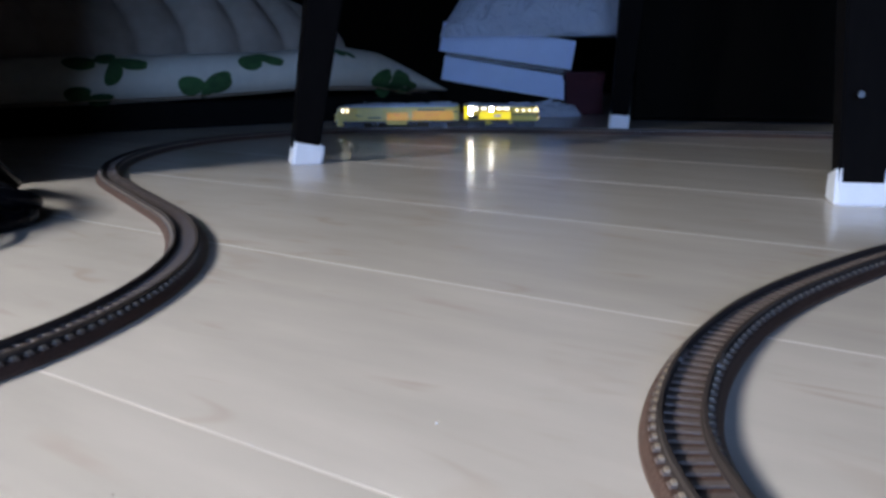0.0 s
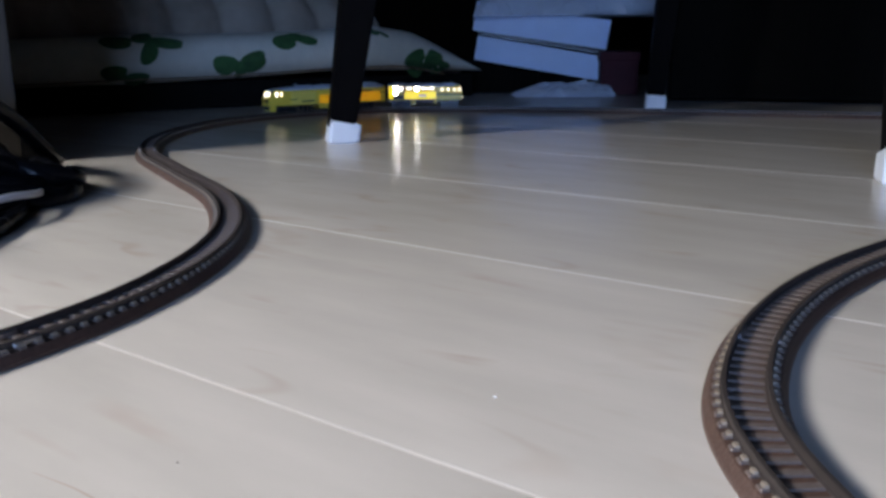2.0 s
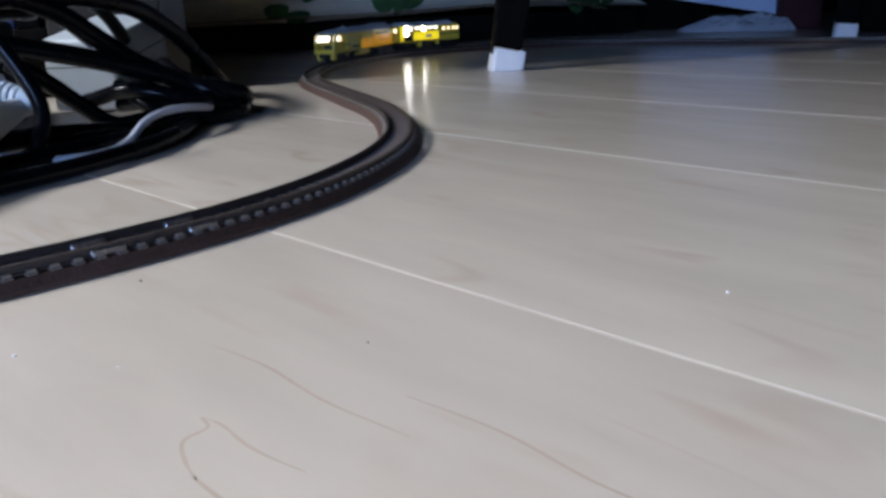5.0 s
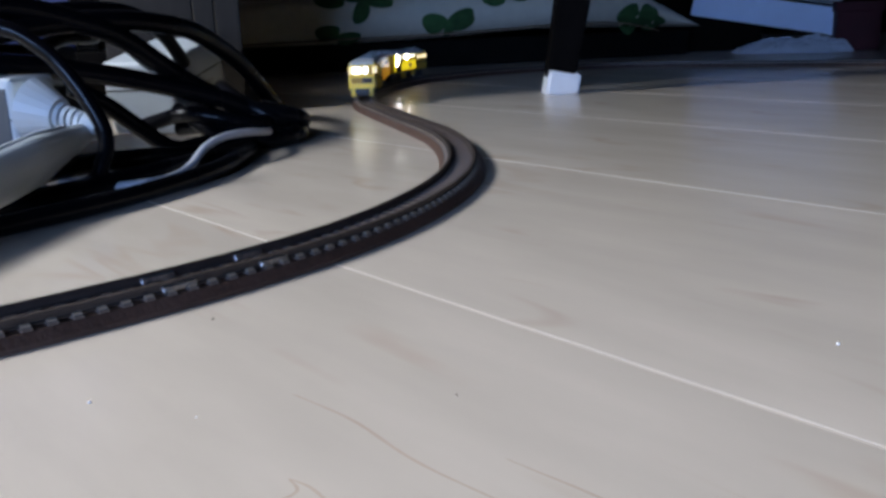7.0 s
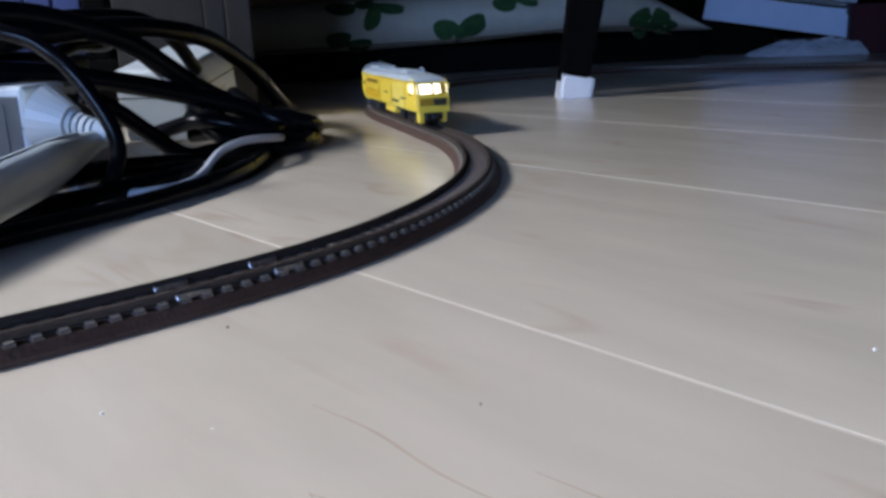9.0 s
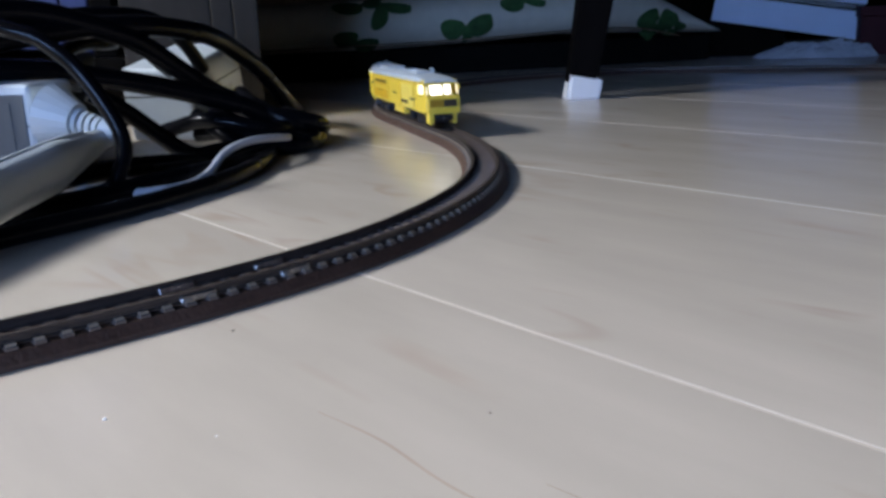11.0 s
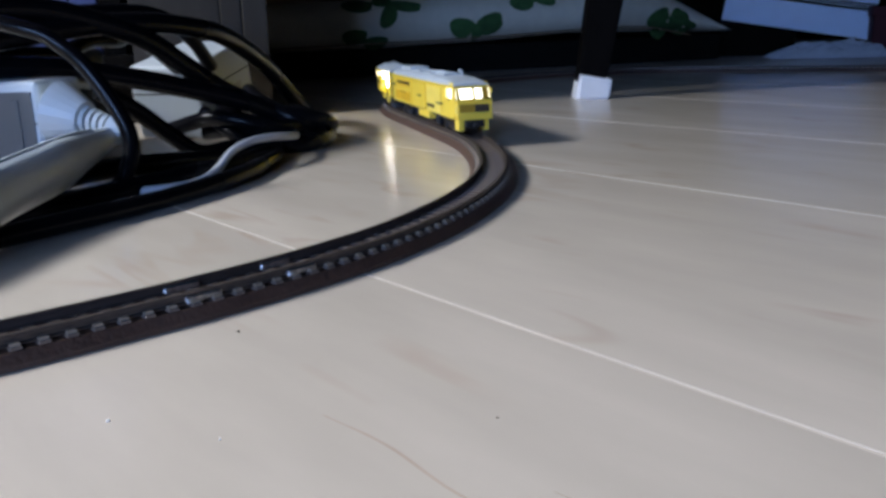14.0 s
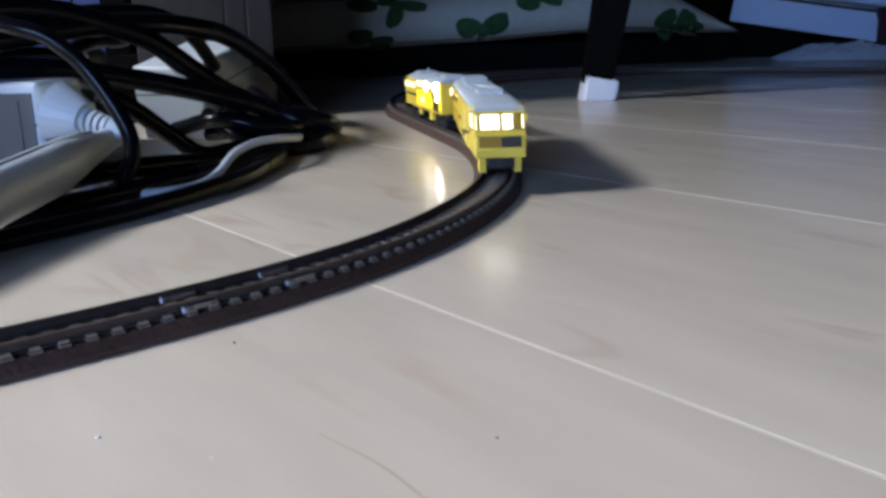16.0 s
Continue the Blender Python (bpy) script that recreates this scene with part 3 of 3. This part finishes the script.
NOR = np.stack([-TAN[:, 1], TAN[:, 0]], 1)


def sweep(profile, i0, i1, closed=True):
    """Pull a cross-section (offset to the left, height) along the loop."""
    b = bmesh.new()
    rings = []
    for i in range(i0, i1 + 1):
        c, n = LINE[i % NPT], NOR[i % NPT]
        rings.append([b.verts.new((c[0] + o * n[0], c[1] + o * n[1], z)) for o, z in profile])
    k = len(profile)
    for r0, r1 in zip(rings, rings[1:]):
        for q in range(k):
            b.faces.new((r0[q], r1[q], r1[(q + 1) % k], r0[(q + 1) % k]))
    b.faces.new(rings[0])
    b.faces.new(rings[-1][::-1])
    return b


BED = [(-.0094, .0002), (-.0092, .0012), (-.0078, .0031), (-.0074, .0033), (.0074, .0033), (.0078, .0031), (.0092, .0012), (.0094, .0002)]
piece = 64
for i0 in range(0, NPT, piece):
    i1 = min(i0 + piece, NPT)
    part("ballast_bed", sweep(BED, i0, i1), "ballast", track)
    for s in (-1, 1):
        o = s * .0049
        prof = [(o - .0009, .0037), (o - .0009, .0040), (o - .0003, .0042), (o - .0003, .0052), (o - .0005, .0054), (o - .0005, .0060),
                (o + .0005, .0060), (o + .0005, .0054), (o + .0003, .0052), (o + .0003, .0042), (o + .0009, .0040), (o + .0009, .0037)]
        part("rail", sweep(prof, i0, i1), "rail", track, "dark metal rail")
# sleepers
bar = block(-.0012, .0012, -.0074, .0074, .0030, .0039, .0002, seg=1)
for s in (-1, 1):
    block(-.0009, .0009, s * .0062 - .0005, s * .0062 + .0005, .0038, .0044, bm=bar)
bar_me = put(bar, "sleeper", "sleeper")
# fixings coloured pale to stand in for the glints on them
bar_me.materials.append(M["fixing_glint"])
for f in bar_me.polygons:
    f.material_index = int(f.center.z > .00395)
rest = bmesh.new()
pitch = .0050
count = int(NPT * STEP / pitch)
for q in range(count):
    u = q * NPT / count
    i = int(u)
    c, tn = LINE[i], TAN[i]
    m = pose(c[0], c[1], 0, 0, 0, math.degrees(math.atan2(tn[1], tn[0])))
    if -.12 < c[1] < .25 and -.2 < c[0] < .25:
        part("sleeper", bar_me, "sleeper", track, at=m)
    else:
        rest.from_mesh(bar_me)
        rest.verts.ensure_lookup_table()
        bmesh.ops.transform(rest, matrix=m, verts=rest.verts[-len(bar_me.vertices):])
run = tagged(part("sleeper_run", rest, "sleeper", track), kind="stuff")
run.data.materials.append(M["fixing_glint"])
# joiners where two lengths of track meet
joiner_me = put(block(-.0042, .0042, -.0011, .0011, .0036, .0052, .0003, seg=1), "rail_joiner", "bright_steel")
for jx, jy in ((.002, -.043), (.0005, -.0165), (.150, .10), (-.34, .25)):
    i = int(np.argmin(((LINE - (jx, jy)) ** 2).sum(1)))
    for side in (-1, 1):
        q = LINE[i] + side * .0049 * NOR[i]
        part("rail_joiner", joiner_me, "bright_steel", track, "bright metal rail joiner", pose(q[0], q[1], 0, 0, 0, math.degrees(math.atan2(TAN[i][1], TAN[i][0]))))

# ---- clover leaves printed on the mattress ----
def leaf_print(u, z, petals):
    """Heart-like petals laid 0.6 mm over the cloth; each: (du, dz, length, width, turn)."""
    ob = thing("clover_print", "green clover leaf print on the mattress cover", "print", group="clover leaves on the mattress")
    for du, dz, ln, wd, turn in petals:
        du, dz, ln, wd = du * 1.15, dz * 1.15, ln * 1.22, wd * 1.3
        b = bmesh.new()
        c, s = math.cos(radians(turn)), math.sin(radians(turn))
        rows = []
        for r in (0, .35, .7, 1):
            ring = []
            for q in range(18):
                a = 2 * math.pi * q / 18
                e = r * (1 - .22 * max(0, math.cos(a)) ** 8 + .05 * math.sin(3 * a))
                x, y = ln * e * math.cos(a), wd * e * math.sin(a)
                p = mattress_front(u + du + x * c - y * s, z + dz + x * s + y * c)
                ring.append(b.verts.new(p))
            rows.append(ring)
        for r0, r1 in zip(rows[1:], rows[2:]):
            for q in range(18):
                b.faces.new((r0[q], r0[(q + 1) % 18], r1[(q + 1) % 18], r1[q]))
        b.faces.new(rows[1])
        part("petal", b, "leaf", ob, smooth=True)


leaf_print(.000, .077, [(-.026, .003, .016, .0055, 0), (.003, -.007, .013, .007, 60), (.022, .002, .018, .005, -6), (0, .007, .012, .004, 10)])
leaf_print(.113, .053, [(-.018, 0, .014, .009, -10), (.012, .003, .016, .0095, 20), (-.001, -.004, .009, .006, 90)])
leaf_print(.185, .0795, [(-.013, 0, .014, .007, 5), (.012, .002, .014, .0045, -12), (0, .005, .01, .004, 0)])
leaf_print(.376, .050, [(-.018, .006, .014, .0085, 25), (.006, .004, .012, .011, 70), (.018, -.005, .015, .007, -20), (-.008, -.008, .013, .007, -40)])
leaf_print(-.022, .044, [(-.012, .002, .013, .007, 0), (.010, -.004, .013, .006, 0)])
leaf_print(.30, .088, [(-.004, .003, .008, .003, -20), (.008, 0, .007, .002, -30)])

# ---- crinkled clear wrapping ----
def crinkled(name, label, centre, w, d, h, seed, nu=34, nv=26, layers=("film",)):
    """Heaped clear film; each further layer is a smaller fold lying over the first."""
    ob = thing(name, label, "wrapping")
    for q, layer in enumerate(layers):
        b = bmesh.new()
        g = {}
        small = 1 - .22 * q
        for i in range(nu + 1):
            for j in range(nv + 1):
                a, c = i / nu - .5, j / nv - .5
                hump = max(0, 1 - (2 * a) ** 4) ** .5 * max(0, 1 - (2 * c) ** 4) ** .5
                sd = seed + 5 * q
                k = noise.noise((a * 8 + sd, c * 8, 0)) + .9 * abs(noise.noise((a * 19 + sd, c * 19, 4))) + .7 * abs(noise.noise((a * 41, c * 41 + sd, 9)))
                p = Vector(centre) + RIGHT * (a * w * small + .02 * k) + AWAY * (c * d * small) + Vector((0, 0, max(.001, h * hump * (.62 + .5 * k)) + .004 * q))
                g[i, j] = b.verts.new(p)
        for i in range(nu):
            for j in range(nv):
                b.faces.new((g[i, j], g[i + 1, j], g[i + 1, j + 1], g[i, j + 1]))
        part(layer, b, "film", ob)


crinkled("plastic_bag", "crinkled clear plastic bag heaped on the white boxes", (-.452, 1.085, .112), .30, .16, .115, 3, 64, 40, ("film", "fold", "fold"))
crinkled("plastic_wrap", "crinkled clear wrapping lying on the floor by the boxes", (-.425, .985, .0), .13, .07, .020, 8, 24, 18)

# ---- bookcase beside the track, with books; unseen height and length added for shade ----
SHELF = turned((-.374, .175, 0), (-.416, -.909), (-.909, .416))
shelf = thing("bookcase", "grey board bookcase behind the cables, made tall to shade the floor", "bookcase", SHELF)
part("upright", block(0, .016, 0, .24, .0, 1.45, .001), "greywood", shelf)
part("upright", block(.0165, .030, .004, .24, .0, 1.45, .001), "greywood", shelf)
part("front_board", block(.0305, .088, .010, .026, .0, 1.45, .001), "greywood", shelf, "grey front board")
part("upright", block(.58, .595, 0, .24, .0, 1.45, .001), "greywood", shelf)
part("base_board", block(.0885, .58, .012, .24, .0, .045, .001), "cabinet", shelf)
part("top_board", block(-.002, .597, -.002, .24, 1.4505, 1.465, .001), "greywood", shelf)
for z in (.30, .60, .92, 1.22):
    part("shelf_board", block(.0885, .58, .012, .24, z, z + .015, .001), "greywood", shelf)
part("back_board", block(.0165, .58, .2405, .246, .0, 1.465), "greywood", shelf)
rng = random.Random(4)
x = .094
while x < .52:
    w = rng.uniform(.012, .022)
    book = thing("book", "thin dark book standing on the shelf", "book", SHELF @ pose(x, .03, .0452), group="books on the shelf")
    h = rng.uniform(.19, .235)
    mat = rng.choice(["pipe_blue", "black", "pipe_blue", "cabinet", "greywood"])
    part("cover", block(0, w, 0, .14, 0, h, .0012), mat, book)
    part("pages", block(.0015, w - .0015, .002, .137, .002, h + .0004), "white_card", book, at=pose(0, .004, -.003))
    x += w + .0012

# ---- adapters, plugs and cables ----
def adapter(name, label, corner, ax, ay, a, b_, h, slots=0, lean=0):
    ob = thing(name, label, "power adapter", turned((*corner, 0), ax, ay) @ pose(0, 0, 0, 0, -lean, 0))
    part("case", block(0, a, 0, b_, .0005, h, .003, seg=3), "white_plastic", ob)
    part("seam", block(-.0002, a + .0002, -.0002, b_ + .0002, h * .62, h * .62 + .0006), "greywood", ob, "fine moulding seam")
    part("rating_plate", block(a * .25, a * .75, -.0005, .0004, h * .2, h * .5), "pale_cable", ob, "plain grey rating plate")
    if slots:
        # grey sheet and ribs carry the shade of the face turned from the light
        part("face_plate", block(-.0006, .001, .0025, b_ - .0025, .002, h - .004, .0003), "plate", ob, "grey sheet standing in for shade on the adapter face")
        for q in range(3):
            part("rib", block(-.0012, .0, .008 + q * .011, .0105 + q * .011, .004, h - .007, .0003), "plate", ob)
    return ob


adapter("power_adapter", "white plastic power adapter box under black cables", (-.2943, .0909), (-.614, .789), (-.789, -.614), .0655, .042, .0415, lean=11)
adapter("power_adapter", "white plastic mains adapter with ribbed cord outlet", (-.1840, -.0235), (-.66, .751), (-.751, -.66), .030, .040, .0425, 1)
adapter("power_adapter", "white plastic mains adapter behind the cables", (-.262, -.012), (-.55, .835), (-.835, -.55), .05, .05, .050)
lump = thing("black_adapter", "black plastic transformer block among cables", "power adapter", pose(-.315, .005, 0, 0, 0, 25))
part("case", block(-.03, .03, -.026, .026, .0005, .052, .004, seg=3), "black", lump)
part("cord_outlet", drum(.004, 0, .014, 12, pose(.03, 0, .03, 0, 90, 0), .003), "black", lump)

plug = thing("mains_plug", "white plastic plug with ribbed strain relief", "plug")
a0, a1 = Vector((-.186, -.016, .031)), Vector((-.166, -.002, .0245))
d = (a1 - a0)
turn = d.to_track_quat("Z", "Y").to_matrix().to_4x4()
part("body", drum(.0118, 0, .012, 20, Matrix.Translation(a0) @ turn, .0066), "white_plastic", plug)
for q in range(4):
    part("rib", drum(.0050 - q * .0004, 0, .0018, 14, Matrix.Translation(a0 + d.normalized() * (.0123 + q * .0027)) @ turn), "white_plastic", plug)
part("collar", drum(.0042, 0, .006, 14, Matrix.Translation(a0 + d.normalized() * .0235) @ turn, .0036), "white_plastic", plug)

bar_body = thing("extension_cord", "white extension lead lying across the cables", "extension lead")
b = bmesh.new()
line = smooth_path([(-.170, -.001, .0215), (-.150, -.019, .0190), (-.130, -.037, .0165), (-.111, -.055, .0145), (-.091, -.072, .0125), (-.06, -.10, .011)], 8)
rings = []
for i, p in enumerate(line):
    dd = (line[min(i + 1, len(line) - 1)] - line[max(i - 1, 0)]).normalized()
    side = dd.cross(Vector((0, 0, 1))).normalized()
    r = .0035 + .0052 * min(1, i / 14)
    rings.append([b.verts.new(p + r * .75 * math.cos(a) * side + r * math.sin(a) * Vector((0, 0, 1))) for a in [2 * math.pi * q / 14 for q in range(14)]])
for r0, r1 in zip(rings, rings[1:]):
    for q in range(14):
        b.faces.new((r0[q], r0[(q + 1) % 14], r1[(q + 1) % 14], r1[q]))
b.faces.new(rings[0])
b.faces.new(rings[-1][::-1])
part("body", b, "white_plastic", bar_body, smooth=True)
part("ridge", tube([p + Vector((0, 0, .0035 + .0050 * min(1, i / 14))) for i, p in enumerate(line)][6::6], .0008, 6, 4), "white_plastic", bar_body, "raised moulding ridge")
part("end_cap", drum(.0042, 0, .005, 14, Matrix.Translation(line[0]) @ (line[0] - line[2]).to_track_quat("Z", "Y").to_matrix().to_4x4(), .0030), "white_plastic", bar_body)


def cord(points, r, mat, label):
    ob = thing("cable" if mat == "cable" else "pale_cable", label, "cable", group="cables beside the track")
    part("sheath", tube([(x, y, max(z, r + .0003)) for x, y, z in points], r, 12, 9), mat, ob, smooth=True)


cord([(-.205, -.085, .045), (-.217, -.045, .055), (-.225, -.005, .061), (-.232, .019, .063), (-.239, .044, .063), (-.250, .066, .061), (-.264, .086, .058), (-.283, .108, .051), (-.305, .137, .036), (-.325, .165, .014), (-.340, .180, .0055)], .0050, "cable", "thick black cable arching over white adapters")
cord([(-.20, -.09, .046), (-.217, -.05, .048), (-.222, -.012, .046), (-.227, .009, .043), (-.229, .034, .038), (-.229, .061, .031), (-.228, .086, .023), (-.230, .107, .012), (-.245, .125, .005), (-.29, .145, .004), (-.36, .14, .004)], .0047, "cable", "thick black cable sagging across a white adapter")
cord([(-.20, -.09, .060), (-.215, -.05, .068), (-.225, -.01, .070), (-.232, .026, .061), (-.238, .043, .054), (-.244, .060, .043), (-.248, .078, .031), (-.252, .098, .021), (-.254, .114, .011), (-.265, .13, .005), (-.30, .155, .005), (-.36, .155, .005)], .0050, "cable", "thick black cable slanting down to the floor")
cord([(-.20, -.10, .060), (-.190, -.05, .066), (-.174, -.026, .061), (-.168, -.017, .055), (-.162, -.011, .047), (-.156, -.005, .034), (-.151, -.002, .022), (-.148, -.005, .012), (-.147, -.014, .004), (-.147, -.05, .004)], .0030, "cable", "glossy black cable looping down")
cord([(-.206, .006, .036), (-.210, .021, .027), (-.213, .036, .015), (-.215, .051, .004), (-.217, .066, .004), (-.225, .085, .004), (-.27, .10, .004), (-.34, .09, .004)], .0040, "cable", "black cable dropping to the floor")
cord([(-.120, -.075, .004), (-.134, -.036, .004), (-.145, -.009, .004), (-.158, .019, .004), (-.170, .045, .004), (-.185, .067, .004), (-.205, .087, .004), (-.235, .10, .004), (-.29, .12, .004), (-.36, .12, .004)], .0038, "cable", "black cable lying along the floor")
cord([(-.130, -.085, .004), (-.150, -.036, .009), (-.160, -.009, .010), (-.172, .019, .008), (-.186, .045, .005), (-.200, .067, .004), (-.225, .095, .004), (-.28, .11, .004), (-.36, .10, .004)], .0040, "cable", "black cable lying over another on the floor")
cord([(-.22, -.09, .040), (-.234, -.03, .051), (-.249, .003, .051), (-.264, .024, .056), (-.279, .043, .056), (-.296, .054, .061), (-.30, .09, .03), (-.29, .12, .005)], .0036, "cable", "black cable draped over the transformer")
cord([(-.23, -.09, .045), (-.24, -.03, .058), (-.235, .0, .0665), (-.243, .03, .0685), (-.255, .055, .066), (-.268, .075, .055), (-.28, .09, .04)], .0036, "cable", "black cable bundled at the top of the heap")
cord([(-.160, -.022, .006), (-.148, -.006, .003), (-.141, .006, .003), (-.147, .021, .003), (-.155, .032, .005), (-.164, .043, .010), (-.171, .055, .0125), (-.178, .069, .0125), (-.192, .088, .010), (-.225, .108, .006)], .0017, "pale_cable", "thin pale grey cable rising from the floor")
# this cable and the coils after it stand partly for shade round the heap
cord([(-.080, -.100, .0036), (-.098, -.059, .0036), (-.111, -.022, .0036), (-.121, .001, .0036), (-.141, .0326, .0036), (-.163, .056, .0036), (-.195, .080, .0036), (-.24, .09, .004)], .0034, "cable", "black cable lying along the floor beside the track")
cord([(-0.241, 0.066, .010), (-0.221, 0.078, .012), (-0.208, 0.096, .008), (-0.216, 0.116, .004), (-0.246, 0.124, .004), (-0.266, 0.106, .009), (-0.256, 0.081, .014), (-0.231, 0.074, .016)], .0036, "cable", "black cable coiled on the floor")
cord([(-0.256, 0.056, .012), (-0.228, 0.066, .018), (-0.214, 0.084, .014), (-0.221, 0.106, .011), (-0.251, 0.114, .012), (-0.286, 0.126, .006), (-0.346, 0.146, .004)], .0038, "cable", "black cable coiled over another")
cord([(-0.276, 0.116, .010), (-0.251, 0.131, .004), (-0.224, 0.126, .004), (-0.206, 0.111, .004), (-0.202, 0.091, .004), (-0.216, 0.074, .008), (-0.241, 0.066, .02)], .0034, "cable", "thin black cable looping on the floor")
cord([(-0.291, 0.121, .020), (-0.261, 0.101, .027), (-0.234, 0.096, .022), (-0.219, 0.108, .013), (-0.232, 0.126, .010), (-0.266, 0.130, .014), (-0.301, 0.136, .006), (-0.356, 0.146, .005)], .0040, "cable", "black cable coiled over the heap")

# two loops added where the heap's soft shadow darkens the floor
cord([(-.272, .108, .006), (-.250, .124, .005), (-.226, .124, .005), (-.206, .109, .005), (-.204, .092, .006), (-.220, .080, .011), (-.246, .078, .019)], .0042, "cable", "black cable added for the shadow at the foot of the heap")
cord([(-.310, .134, .010), (-.276, .142, .005), (-.244, .138, .006), (-.220, .122, .012), (-.224, .102, .017), (-.248, .092, .022), (-.282, .096, .027)], .0044, "cable", "thick black cable added to darken the shaded end of the heap")

# ---- crumbs on the floor ----
def crumb(x, y, r, mat, label):
    b = bmesh.new()
    bmesh.ops.create_icosphere(b, subdivisions=2, radius=r)
    for v in b.verts:
        v.co *= 1 + .25 * noise.noise(v.co * 900)
        v.co.z *= .6
    tagged(part("crumb", b, mat, None, at=pose(x, y, r * .45)), label, "crumb", "crumbs on the floor")


crumb(.1112, .0326, .0004, "crumb", "tiny white crumb on the floor")
crumb(.0390, -.0761, .00035, "crumb", "tiny white crumb on the floor")
crumb(.0792, -.0309, .00024, "blanket", "tiny grey speck on the floor")
crumb(.0150, -.0423, .0003, "stripe", "tiny brown speck on the floor")
crumb(.0569, -.0657, .0002, "crumb", "tiny white crumb on the floor")


# ---- veins printed on one board ----
def vein(points, w):
    b = bmesh.new()
    line = smooth_path([(x, y, .00002) for x, y in points], 8)
    pairs = []
    for i, p in enumerate(line):
        dd = (line[min(i + 1, len(line) - 1)] - line[max(i - 1, 0)]).normalized()
        n = Vector((-dd.y, dd.x, 0)) * w * (.35 + .65 * math.sin(math.pi * i / (len(line) - 1)) + .25 * noise.noise(p * 400))
        pairs.append((b.verts.new(p + n), b.verts.new(p - n)))
    for (a, c), (e, f) in zip(pairs, pairs[1:]):
        b.faces.new((a, c, f, e))
    part("grain_vein", b, "vein", floor, "faint brown grain line")


vein([(.0836, -.0649), (.0872, -.0658), (.0884, -.0701), (.0935, -.0725), (.0990, -.0738)], .00035)
vein([(.0975, -.0737), (.1052, -.0738), (.1125, -.0734), (.1208, -.0725), (.130, -.0722)], .0005)
vein([(.0836, -.0649), (.0880, -.0640), (.0951, -.0646), (.1011, -.0642), (.1073, -.0631)], .0003)
vein([(.1165, -.0688), (.119, -.0680), (.1215, -.0678)], .0004)
vein([(.060, -.050), (.075, -.0485), (.092, -.0495), (.110, -.048)], .0003)
vein([(.100, -.040), (.118, -.0385), (.135, -.040), (.150, -.039)], .0003)


# ---- movement ----
RUN = [(0, .321), (.5, .353), (1, .385), (1.5, .416), (2, .447), (2.5, .480), (3, .512), (3.5, .545), (4, .577), (4.5, .610), (5, .643), (5.5, .674),
       (6, .706), (6.5, .739), (7, .774), (7.5, .812), (7.8, .834), (8, .848), (8.3, .874), (8.6, .901), (8.9, .925), (9.2, .931), (9.7, .932), (11.5, .932),
       (13.2, .933), (13.6, .944), (14, .971), (14.5, 1.001), (15, 1.029), (15.5, 1.056), (16, 1.083)]


def on_track(s):
    u = s / STEP
    i = int(math.floor(u))
    f = u - i
    p = (1 - f) * LINE[i % NPT] + f * LINE[(i + 1) % NPT]
    return Vector((p[0], p[1], .0060))


def car_pose(nose, lead, trail, front):
    """The pose of a car whose bogies stand that far behind the nose of the train; front: from its nose to its middle."""
    a, b = on_track(nose - lead), on_track(nose - trail)
    d = a - b
    mid = b + d * ((trail - front) / (trail - lead))
    return pose(mid.x, mid.y, mid.z, 0, 0, math.degrees(math.atan2(d.y, d.x)))


def motions():
    times = [round(.25 * i, 3) for i in range(65)]
    nose = lambda t: float(np.interp(t, [r[0] for r in RUN], [r[1] for r in RUN]))
    walk(front_car, [(t, car_pose(nose(t), .016, .116, .071)) for t in times])
    walk(rear_car, [(t, car_pose(nose(t), .1455 + .010, .1455 + .075, .1455 + .0425)) for t in times])


motions()
